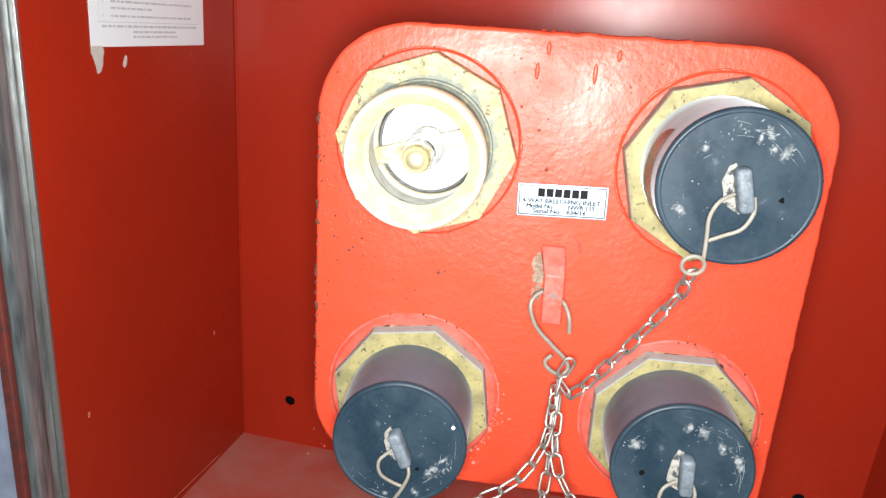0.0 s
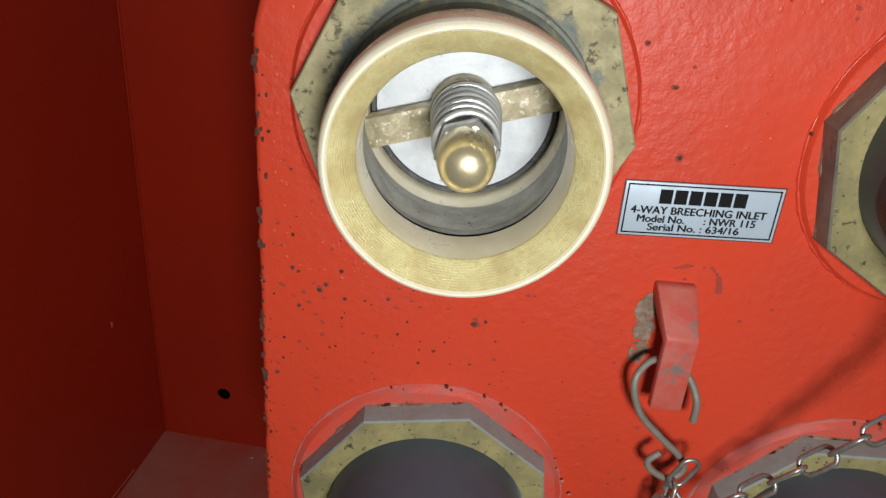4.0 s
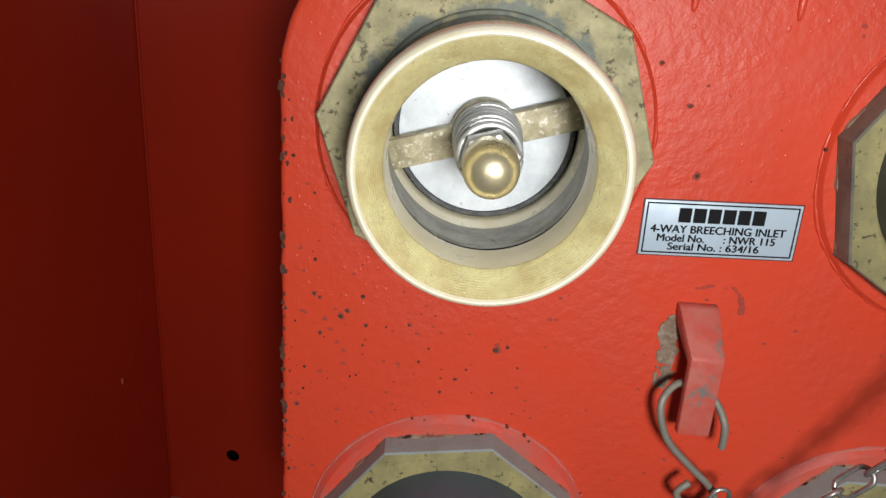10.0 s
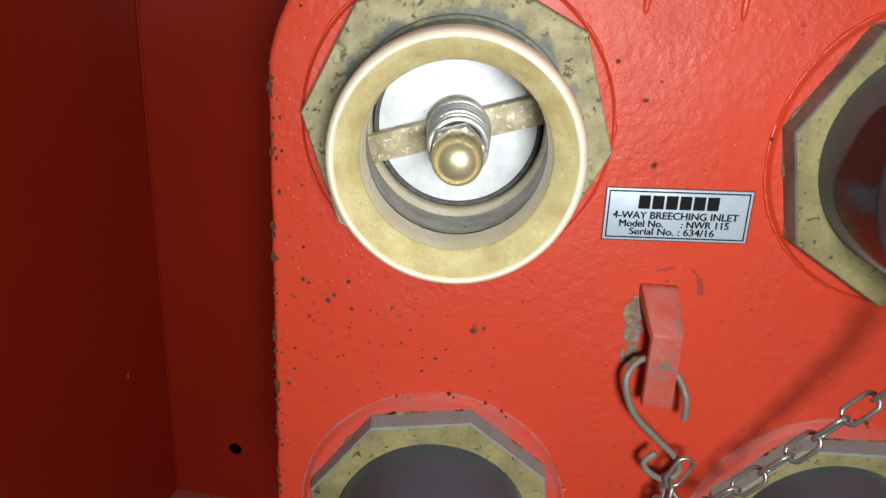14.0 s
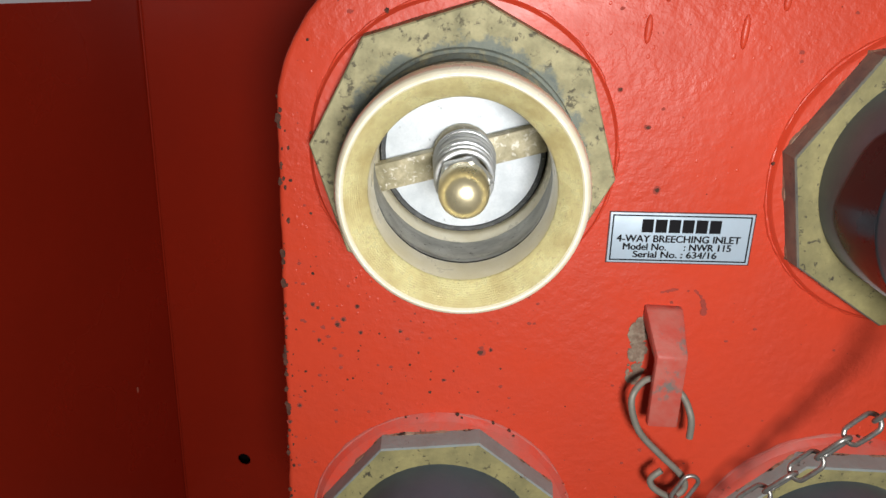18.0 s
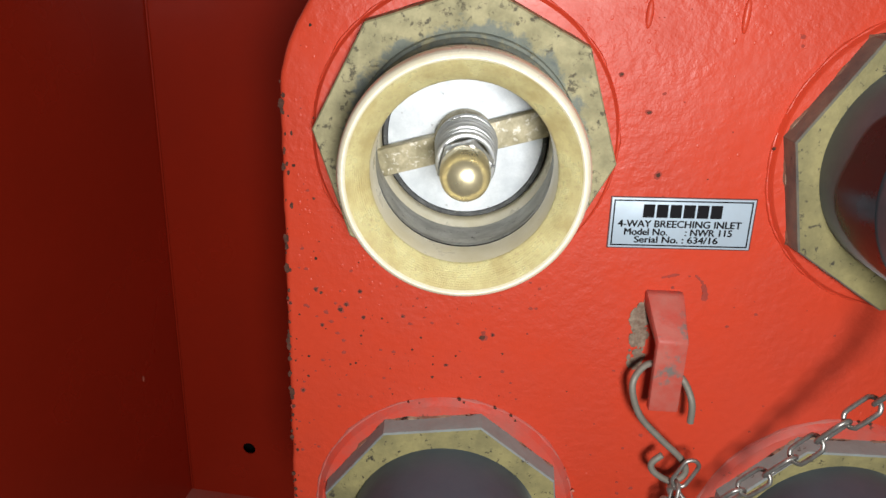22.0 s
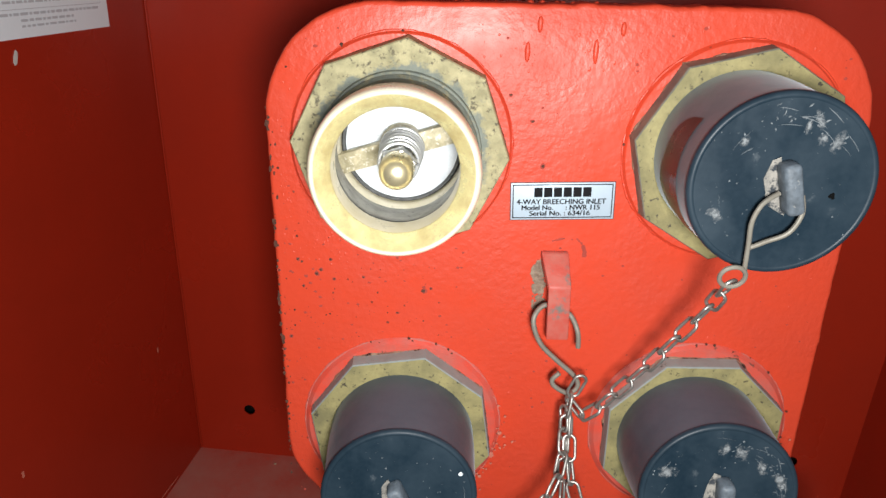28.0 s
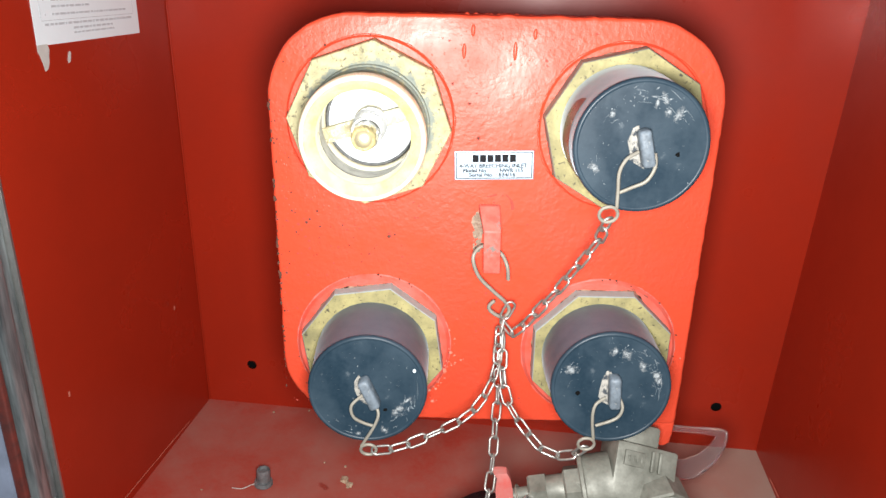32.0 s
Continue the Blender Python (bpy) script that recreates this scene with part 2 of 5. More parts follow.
RED_HANDLE = mat("chalky_red_paint", (0.46, 0.085, 0.072), 0.5, 0, (0.42, 0.18, 0.16), 60, 0.8, 400, 0.25, 250, chips=(0.62, 0.50, 0.46), chip_scale=110, chip_level=0.62, chip_soft=0.08)
CLEAR = mat("clear_plastic", (0.99, 0.99, 0.99), 0.05, 0, (0.95, 0.95, 0.95), 30, 0.5, 300, 0.1, 100, rough_var=0.08)
CLEAR.node_tree.nodes["Principled BSDF"].inputs["Transmission Weight"].default_value = 0.96
CLEAR.node_tree.nodes["Principled BSDF"].inputs["IOR"].default_value = 1.3
FACADE = mat("blue_grey_plaster", (0.27, 0.32, 0.43), 0.7, 0, (0.16, 0.19, 0.25), 14, 0.9, 60, 0.2, 90)
GROUND = mat("grey_concrete", (0.30, 0.29, 0.28), 0.8, 0, (0.2, 0.2, 0.19), 3, 0.7, 60, 0.3, 60)


def cloudy(m, scale, most):
    """Lets the mark thin out by its fade, broken up by fine noise."""
    n, l = m.node_tree.nodes, m.node_tree.links
    at = n.new("ShaderNodeAttribute")
    at.attribute_name = "fade"
    co, cloud, k, add = n.new("ShaderNodeTexCoord"), n.new("ShaderNodeTexNoise"), n.new("ShaderNodeMapRange"), n.new("ShaderNodeMath")
    cloud.inputs["Scale"].default_value, cloud.inputs["Detail"].default_value, cloud.inputs["Roughness"].default_value = scale, 6, 0.75
    l.new(co.outputs["Object"], cloud.inputs["Vector"])
    add.operation = "MULTIPLY_ADD"
    l.new(at.outputs["Fac"], add.inputs[0])
    add.inputs[1].default_value = 0.35
    l.new(cloud.outputs["Fac"], add.inputs[2])
    k.inputs["From Min"].default_value, k.inputs["From Max"].default_value, k.inputs["To Max"].default_value = 0.58, 0.86, most
    l.new(add.outputs[0], k.inputs["Value"])
    l.new(k.outputs["Result"], n["Principled BSDF"].inputs["Alpha"])


cloudy(SMUDGE, 330, 0.9)
cloudy(WIPED, 120, 0.42)


def dust_by_height(m, colour, low, high, most):
    """Dust tint over a sleeve, stronger towards its top, uneven below, rubbed in streaks."""
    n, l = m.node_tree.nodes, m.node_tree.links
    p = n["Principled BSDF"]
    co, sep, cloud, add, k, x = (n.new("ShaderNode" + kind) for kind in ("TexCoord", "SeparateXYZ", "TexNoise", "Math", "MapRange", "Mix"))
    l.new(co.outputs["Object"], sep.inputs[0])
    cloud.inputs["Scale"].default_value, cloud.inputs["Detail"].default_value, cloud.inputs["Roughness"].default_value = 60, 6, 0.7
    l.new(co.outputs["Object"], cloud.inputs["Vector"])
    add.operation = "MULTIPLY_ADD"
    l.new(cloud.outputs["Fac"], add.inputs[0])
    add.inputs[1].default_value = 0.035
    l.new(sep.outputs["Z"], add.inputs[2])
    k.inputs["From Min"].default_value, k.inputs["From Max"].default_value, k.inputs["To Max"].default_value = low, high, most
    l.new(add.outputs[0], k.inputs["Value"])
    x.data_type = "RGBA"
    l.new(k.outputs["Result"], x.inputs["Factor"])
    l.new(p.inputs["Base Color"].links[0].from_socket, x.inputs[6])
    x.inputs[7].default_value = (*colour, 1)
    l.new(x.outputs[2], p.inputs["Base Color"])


dust_by_height(CAP_PALE, (0.30, 0.37, 0.43), -0.010, 0.060, 0.30)
dust_by_height(CAP_SIDE, (0.17, 0.23, 0.29), 0.006, 0.070, 0.40)
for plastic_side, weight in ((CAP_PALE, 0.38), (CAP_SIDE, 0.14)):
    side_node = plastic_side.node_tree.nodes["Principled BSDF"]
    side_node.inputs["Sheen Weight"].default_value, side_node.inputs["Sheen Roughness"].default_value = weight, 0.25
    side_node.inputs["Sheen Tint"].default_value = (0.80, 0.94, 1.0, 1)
AXIS = (-0.1085, 0.5105)          # x and z of the open coupling's axis


def round_axis(m):
    """Vector across the open coupling's axis, for rings round it."""
    n, l = m.node_tree.nodes, m.node_tree.links
    co, mapping = n.new("ShaderNodeTexCoord"), n.new("ShaderNodeMapping")
    mapping.inputs["Location"].default_value = (-AXIS[0], 0, -AXIS[1])
    l.new(co.outputs["Object"], mapping.inputs["Vector"])
    return mapping.outputs["Vector"]


def turned(m, amount):
    """Fine lathe grooves round the coupling's axis, with the gloss drawn out across them."""
    n, l = m.node_tree.nodes, m.node_tree.links
    p = n["Principled BSDF"]
    t = n.new("ShaderNodeTangent")
    t.direction_type, t.axis = "RADIAL", "Y"
    l.new(t.outputs[0], p.inputs["Tangent"])
    p.inputs["Anisotropic"].default_value = amount
    w = n.new("ShaderNodeTexWave")
    w.wave_type, w.rings_direction = "RINGS", "Y"
    w.inputs["Scale"].default_value, w.inputs["Distortion"].default_value, w.inputs["Detail"].default_value, w.inputs["Detail Scale"].default_value = 420, 2.5, 3, 0.4
    l.new(round_axis(m), w.inputs["Vector"])
    b = n.new("ShaderNodeBump")
    b.inputs["Strength"].default_value, b.inputs["Distance"].default_value = 0.35, 0.0001
    l.new(w.outputs["Fac"], b.inputs["Height"])
    l.new(p.inputs["Normal"].links[0].from_socket, b.inputs["Normal"])
    l.new(b.outputs["Normal"], p.inputs["Normal"])


for metal, amount in ((BRASS_FACE, 0.8), (BRASS, 0.6)):
    turned(metal, amount)


def patina(m):
    """Blue-grey verdigris gathered on the nut in an uneven ring round the neck."""
    n, l = m.node_tree.nodes, m.node_tree.links
    p = n["Principled BSDF"]
    sep, comb, size = n.new("ShaderNodeSeparateXYZ"), n.new("ShaderNodeCombineXYZ"), n.new("ShaderNodeVectorMath")
    l.new(round_axis(m), sep.inputs[0])
    l.new(sep.outputs["X"], comb.inputs["X"])
    l.new(sep.outputs["Z"], comb.inputs["Z"])
    size.operation = "LENGTH"
    l.new(comb.outputs[0], size.inputs[0])
    near = n.new("ShaderNodeMapRange")
    near.inputs["From Min"].default_value, near.inputs["From Max"].default_value = 0.0605, 0.0525
    l.new(size.outputs["Value"], near.inputs["Value"])
    cloud = n.new("ShaderNodeTexNoise")
    cloud.inputs["Scale"].default_value, cloud.inputs["Detail"].default_value, cloud.inputs["Roughness"].default_value = 95, 6, 0.7
    l.new(round_axis(m), cloud.inputs["Vector"])
    both = n.new("ShaderNodeMath")
    both.operation = "MULTIPLY_ADD"
    l.new(near.outputs["Result"], both.inputs[0])
    both.inputs[1].default_value = 0.26
    l.new(cloud.outputs["Fac"], both.inputs[2])
    edge = n.new("ShaderNodeMapRange")
    edge.inputs["From Min"].default_value, edge.inputs["From Max"].default_value, edge.inputs["To Max"].default_value = 0.60, 0.74, 0.85
    l.new(both.outputs[0], edge.inputs["Value"])
    x = n.new("ShaderNodeMix")
    x.data_type = "RGBA"
    l.new(edge.outputs["Result"], x.inputs["Factor"])
    l.new(p.inputs["Base Color"].links[0].from_socket, x.inputs[6])
    x.inputs[7].default_value = (0.17, 0.20, 0.185, 1)
    l.new(x.outputs[2], p.inputs["Base Color"])


patina(BRASS_OLD)


def dusty_floor():
    """Red sheet under dust that thickens towards one side and the rear edge."""
    m = DUST_RED.copy()
    m.name = "dusty_red_floor_pale"
    n, l = m.node_tree.nodes, m.node_tree.links
    p = n["Principled BSDF"]
    old = p.inputs["Base Color"].links[0].from_socket
    co = n.new("ShaderNodeTexCoord")
    sep = n.new("ShaderNodeSeparateXYZ")
    l.new(co.outputs["Object"], sep.inputs[0])
    t = n.new("ShaderNodeTexNoise")
    t.inputs["Scale"].default_value, t.inputs["Detail"].default_value = 7.0, 5.0
    l.new(co.outputs["Object"], t.inputs["Vector"])
    a = n.new("ShaderNodeMath")
    a.operation = "MULTIPLY_ADD"
    l.new(t.outputs["Fac"], a.inputs[0])
    a.inputs[1].default_value = 0.45
    l.new(sep.outputs["X"], a.inputs[2])
    k = n.new("ShaderNodeMapRange")
    k.inputs["From Min"].default_value, k.inputs["From Max"].default_value, k.inputs["To Max"].default_value = 0.68, 1.10, 0.85
    l.new(a.outputs[0], k.inputs["Value"])
    x = n.new("ShaderNodeMix")
    x.data_type = "RGBA"
    l.new(k.outputs["Result"], x.inputs["Factor"])
    l.new(old, x.inputs[6])
    x.inputs[7].default_value = (0.40, 0.33, 0.27, 1)
    l.new(x.outputs[2], p.inputs["Base Color"])
    return m


FLOOR_DUST = dusty_floor()


# ---- building blocks ----
def part(name, bm, material, parent, label="", smooth=True, sharp=35):
    """Links a bmesh as one mesh object under a thing or a part, or at top level."""
    me = bpy.data.meshes.new(name)
    bm.normal_update()
    bm.to_mesh(me)
    bm.free()
    me.materials.append(material)
    if smooth:
        me.polygons.foreach_set("use_smooth", [True] * len(me.polygons))
        me.set_sharp_from_angle(angle=radians(sharp))
    ob = new(name, me)
    if parent:
        ob.parent = parent
    return tagged(ob, label)


def thing(name, label, category, at=(0, 0, 0), group="", kind=""):
    ob = new(name)
    ob.location = at
    ob.empty_display_size = 0.02
    return tagged(ob, label, category, group, kind)


def lathe(profile, cx=0.0, cz=0.0, seg=64, closed=True, bm=None, start=0.0):
    """A body turned round an axis along -y. profile: (radius, distance out of the plate)."""
    bm = bm or bmesh.new()
    rings = []
    for r, d in profile:
        if r < 1e-6:
            rings.append([bm.verts.new((cx, -d, cz))])
        else:
            rings.append([bm.verts.new((cx + r * math.cos(start + 2 * math.pi * k / seg), -d, cz + r * math.sin(start + 2 * math.pi * k / seg))) for k in range(seg)])
    pairs = list(zip(rings, rings[1:])) + ([(rings[-1], rings[0])] if closed else [])
    for a, b in pairs:
        for k in range(seg):
            j = (k + 1) % seg
            if len(a) == 1 and len(b) == 1:
                break
            if len(a) == 1:
                bm.faces.new((a[0], b[j], b[k]))
            elif len(b) == 1:
                bm.faces.new((a[k], a[j], b[0]))
            else:
                bm.faces.new((a[k], a[j], b[j], b[k]))
    bmesh.ops.recalc_face_normals(bm, faces=bm.faces)
    return bm


def slab(outline, y0, y1, bevel=0.0, holes=()):
    """An upright slab from an outline of (x, z), between y0 and y1, with round holes (x, z, radius) through it."""
    bm = bmesh.new()
    loops = [outline] + [[(hx + hr * math.cos(6.28319 * k / 48), hz + hr * math.sin(6.28319 * k / 48)) for k in range(48)] for hx, hz, hr in holes]
    edges = []
    for pts in loops:
        vs = [bm.verts.new((x, y0, z)) for x, z in pts]
        edges += [bm.edges.new((vs[k], vs[(k + 1) % len(vs)])) for k in range(len(vs))]
    if holes:
        bmesh.ops.triangle_fill(bm, use_beauty=True, use_dissolve=False, edges=edges, normal=(0, -1, 0))
    else:
        bm.faces.new([e.verts[0] for e in edges])
    rim = {v for e in edges[:len(outline)] for v in e.verts}
    rim_xz = {(round(v.co.x, 6), round(v.co.z, 6)) for v in rim}
    out = bmesh.ops.extrude_face_region(bm, geom=bm.faces[:])
    bmesh.ops.translate(bm, vec=(0, y1 - y0, 0), verts=[v for v in out["geom"] if isinstance(v, bmesh.types.BMVert)])
    bmesh.ops.recalc_face_normals(bm, faces=bm.faces)
    if bevel:
        edges = [e for e in bm.edges if abs(e.verts[0].co.y - e.verts[1].co.y) < 1e-6 and abs(e.calc_face_angle(0)) > 1.0
                 and all((round(v.co.x, 6), round(v.co.z, 6)) in rim_xz for v in e.verts)]
        bmesh.ops.bevel(bm, geom=edges, offset=bevel, segments=3, profile=0.5, affect="EDGES")
    return bm


def box(x0, x1, y0, y1, z0, z1, bevel=0.0, segments=2):
    bm = bmesh.new()
    bmesh.ops.create_cube(bm, size=1)
    bmesh.ops.scale(bm, vec=(x1 - x0, y1 - y0, z1 - z0), verts=bm.verts)
    bmesh.ops.translate(bm, vec=((x0 + x1) / 2, (y0 + y1) / 2, (z0 + z1) / 2), verts=bm.verts)
    if bevel:
        bmesh.ops.bevel(bm, geom=bm.edges[:], offset=bevel, segments=segments, profile=0.5, affect="EDGES")
    return bm


def tube(points, r, seg=10, smooth_steps=6, closed=False, bm=None):
    """A round wire along a smooth line through the points."""
    bm = bm or bmesh.new()
    P = [Vector(p) for p in points]
    n = len(P)
    line = []
    for i in range(n if closed else n - 1):
        a, b, c, d = (P[(i + k) % n] if closed else P[min(max(i + k, 0), n - 1)] for k in (-1, 0, 1, 2))
        for s in range(smooth_steps):
            t = s / smooth_steps
            line.append(0.5 * (2 * b + (c - a) * t + (2 * a - 5 * b + 4 * c - d) * t * t + (3 * b - a - 3 * c + d) * t ** 3))
    if not closed:
        line.append(P[-1])
    m = len(line)
    rings, up = [], None
    for i, p in enumerate(line):
        d = ((line[(i + 1) % m] - line[i - 1]) if closed else (line[min(i + 1, m - 1)] - line[max(i - 1, 0)])).normalized()
        up = d.orthogonal().normalized() if up is None else (up - d * up.dot(d)).normalized()
        side = d.cross(up)
        rings.append([bm.verts.new(p + r * (math.cos(2 * math.pi * k / seg) * up + math.sin(2 * math.pi * k / seg) * side)) for k in range(seg)])
    if closed:
        # the ring at the join is turned to meet the first one
        first = rings[0]
        best = min(range(seg), key=lambda s: sum((rings[-1][k].co - first[(k + s) % seg].co).length for k in range(seg)))
        shifted = [first[(k + best) % seg] for k in range(seg)]
    for i in range(m - 1):
        for k in range(seg):
            bm.faces.new((rings[i][k], rings[i][(k + 1) % seg], rings[i + 1][(k + 1) % seg], rings[i + 1][k]))
    if closed:
        for k in range(seg):
            bm.faces.new((rings[-1][k], rings[-1][(k + 1) % seg], shifted[(k + 1) % seg], shifted[k]))
    else:
        bm.faces.new(rings[0][::-1])
        bm.faces.new(rings[-1])
    bmesh.ops.recalc_face_normals(bm, faces=bm.faces)
    return bm


def flake(x, z, r, bm, rnd, y=-0.00025, stretch=1.0):
    n = rnd.randint(6, 9)
    turn = rnd.random() * 6.28
    ring = [bm.verts.new((x + r * (0.65 + 0.6 * rnd.random()) * math.cos(turn + 6.2832 * k / n), y, z + stretch * r * (0.65 + 0.6 * rnd.random()) * math.sin(turn + 6.2832 * k / n))) for k in range(n)]
    mid = bm.verts.new((x, y - 0.0001, z))
    for k in range(n):
        bm.faces.new((mid, ring[k], ring[(k + 1) % n]))


# ---- the cabinet, turned a little against the inlet plate ----
YAW = -6.75
CAB = pose(-0.409, 0.356, -0.010, 0, 0, YAW)      # its rear corner at the foot; x along the back, -y to the front
WIDE, DEEP, HIGH = 0.838, 0.352, 0.95
cabinet = thing("fire_cabinet", "red painted steel fire inlet cabinet standing open", "cabinet")
cabinet.matrix_world = CAB
T = 0.0015


def hole_panel(x0, x1, z0, z1, holes, thick):
    """A back sheet with round holes through it: (x, z, radius)."""
    bm = bmesh.new()
    loops = [[(x0, z0), (x1, z0), (x1, z1), (x0, z1)]]
    loops += [[(hx + hr * math.cos(6.28319 * k / 24), hz + hr * math.sin(6.28319 * k / 24)) for k in range(24)] for hx, hz, hr in holes]
    edges = []
    for pts in loops:
        vs = [bm.verts.new((x, 0, z)) for x, z in pts]
        edges += [bm.edges.new((vs[k], vs[(k + 1) % len(vs)])) for k in range(len(vs))]
    bmesh.ops.triangle_fill(bm, use_beauty=True, use_dissolve=False, edges=edges, normal=(0, -1, 0))
    out = bmesh.ops.extrude_face_region(bm, geom=bm.faces[:])
    bmesh.ops.translate(bm, vec=(0, thick, 0), verts=[v for v in out["geom"] if isinstance(v, bmesh.types.BMVert)])
    bmesh.ops.recalc_face_normals(bm, faces=bm.faces)
    return bm


part("back_panel", hole_panel(0, WIDE + 0.04, 0, HIGH, [(0.075, 0.069, 0.0075), (0.766, 0.067, 0.0075)], T), RED_CAB, cabinet, smooth=False)
# unseen black sheet, added so that the holes in the back look dark
part("hole_backing", box(0, WIDE, 0.03, 0.032, 0, HIGH), NEAR_BLACK, cabinet, "black sheet added behind the holes", smooth=False)
part("side_panel", box(-T, 0, -DEEP, T, 0, HIGH), RED_CAB, cabinet, smooth=False)
lean = box(WIDE, WIDE + T, -DEEP, 0, 0, HIGH)
for v in lean.verts:
    v.co.x += -0.006 + 0.034 * v.co.z
part("side_panel", lean, RED_CAB, cabinet, "side sheet a little out of square", smooth=False)
part("bottom_panel", box(-T, WIDE + T, -DEEP, T, -T, 0), FLOOR_DUST, cabinet, "dusty red bottom sheet", smooth=False)
part("top_panel", box(-T, WIDE + T, -DEEP, T, HIGH, HIGH + T), RED_CAB, cabinet, smooth=False)


for u, s2 in ((0.0004, 1), (WIDE - 0.0066, -1)):
    part("tray_seam", tube([(u, -DEEP, 0.016), (u, -DEEP * 0.5, 0.0105), (u, -0.07, 0.006)], 0.0007 if s2 < 0 else 0.0004, 6, 6), PRIMER_PINK, cabinet, "thin pale seam")


part("corner_seam", box(0.0002, 0.0022, -0.0022, -0.0002, 0.001, HIGH - 0.001, 0.0008, 2), RED_CAB, cabinet, "folded seam along the rear corner")


def frame_bar(name, u0, u1, d0, d1, material, label="", bevel=0.001, side=1):
    """An upright strip of the front frame, on either side; d counts from the mouth of the cabinet."""
    a, b = (u0, u1) if side > 0 else (WIDE - u1, WIDE - u0)
    return part(name, box(a, b, -DEEP - d1, -DEEP - d0, -0.03, HIGH + 0.03, bevel, 3), material, cabinet, label)


for side in (1, -1):
    frame_bar("frame_lip", -0.006, 0.0022, 0.0005, 0.0040, STEEL, "thin bright lip", 0.0004, side)
    frame_bar("frame_channel", -0.012, -0.0035, 0.0042, 0.0190, CHROME, "stainless steel channel with dark reflections in its colour", 0.0015, side)
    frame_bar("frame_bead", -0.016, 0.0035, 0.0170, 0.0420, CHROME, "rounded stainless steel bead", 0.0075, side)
    frame_bar("frame_seal", -0.012, -0.0010, 0.0430, 0.0505, SEAL, "dark red painted edge", 0.002, side)
part("frame_rail", box(-0.01, WIDE + 0.01, -DEEP - 0.056, -DEEP, -0.034, -0.0016, 0.004, 2), CHROME, cabinet)
part("frame_rail", box(-0.01, WIDE + 0.01, -DEEP - 0.056, -DEEP, HIGH + 0.0016, HIGH + 0.034, 0.004, 2), CHROME, cabinet)

# the wall that the cabinet is let into, and the floor before it
def wall_piece(name, x0, x1, z0, z1):
    ob = part(name, box(x0, x1, -DEEP - 0.0525, -DEEP + 0.15, z0, z1), FACADE, None, "blue-grey painted plaster wall", smooth=False)
    ob.matrix_world = CAB
    return tagged(ob, category="wall", kind="structure")


wall_piece("wall_left", -3.0, -0.0125, -0.7, 2.3)
wall_piece("wall_right", WIDE + 0.0125, 3.8, -0.7, 2.3)
wall_piece("wall_below", -0.0125, WIDE + 0.0125, -0.7, -0.036)
wall_piece("wall_above", -0.0125, WIDE + 0.0125, HIGH + 0.036, 2.3)
tagged(part("ground", box(-60, 60, -60, 60, -0.75, -0.70), GROUND, None, "grey concrete floor", smooth=False), category="floor", kind="structure")

# ---- the breeching inlet: plate and four couplings ----
UP, LOW, SIDE = 0.5105, 0.2925, 0.1095
CENTRES = ((-SIDE, UP), (SIDE, UP), (-SIDE, LOW), (SIDE, LOW))
inlet = thing("breeching_inlet", "red four-way breeching inlet with brass couplings", "fire inlet")


def plate_outline(w, z0, z1, radii, step=0.004, rough=0.0):
    """Corner radii: upper right, upper left, lower left, lower right; a hand-cast, uneven edge."""
    pts = []
    arcs = ((w, z1, -1, -1, 0), (-w, z1, 1, -1, 90), (-w, z0, 1, 1, 180), (w, z0, -1, 1, 270))
    for (x, z, sx, sz, a0), r in zip(arcs, radii):
        n = max(4, int(r * 1.57 / step))
        pts += [Vector((x + sx * r + r * math.cos(radians(a0 + 90 * k / n)), 0, z + sz * r + r * math.sin(radians(a0 + 90 * k / n)))) for k in range(n + 1)]
    full = []
    for p, q in zip(pts, pts[1:] + pts[:1]):
        n = max(1, int((q - p).length / step))
        full += [p.lerp(q, k / n) for k in range(n)]
    out = []
    for p in full:
        k = rough * (0.6 * noise.noise(p * 60) + 0.5 * noise.noise(p * 190))
        if rough and p.z > z1 - 0.004 and -0.02 < p.x < 0.08:
            k += 0.0022 * max(0, noise.noise(Vector((p.x * 70, 0, 3))))
        d = Vector((p.x, 0, p.z - (z0 + z1) / 2)).normalized()
        out.append((p.x + d.x * k, p.z + d.z * k))
    return out


part("face_plate", slab(plate_outline(0.198, 0.207, 0.602, (0.075, 0.075, 0.07, 0.006), rough=0.0011), 0, 0.022, 0.003, [(CENTRES[0][0] + 0.0013, CENTRES[0][1], 0.0470)]), RED_PLATE, inlet, "glossy red enamel plate with chipped edges")
part("plate_foot", slab([(0.100, 0.215), (0.120, 0.199), (0.140, 0.188), (0.165, 0.183), (0.190, 0.180), (0.1955, 0.184), (0.1972, 0.196), (0.1976, 0.215)], 0.0008, 0.0212, 0.002), RED_PLATE, inlet)
part("manifold", slab(plate_outline(0.170, 0.240, 0.575, (0.07, 0.07, 0.07, 0.07), 0.02), 0.0225, 0.14, 0.02), RED_PLATE, inlet)
part("riser", lathe([(0.055, -0.14), (0.055, -0.26), (0, -0.26), (0, -0.14)], 0, 0.41, 40, closed=False), RED_PLATE, inlet)


bead = bmesh.new()
wr = random.Random(12)
for k in range(70):
    x = -0.075 + 0.165 * k / 69 + wr.uniform(-0.002, 0.002)
    blob = bmesh.ops.create_icosphere(bead, subdivisions=2, radius=wr.uniform(0.0018, 0.0028))
    bmesh.ops.translate(bead, vec=(x, 0.0175 + wr.uniform(-0.002, 0.002), 0.5998 - 0.012 * max(0, x) * 0.2 + wr.uniform(-0.001, 0.001)), verts=blob["verts"])
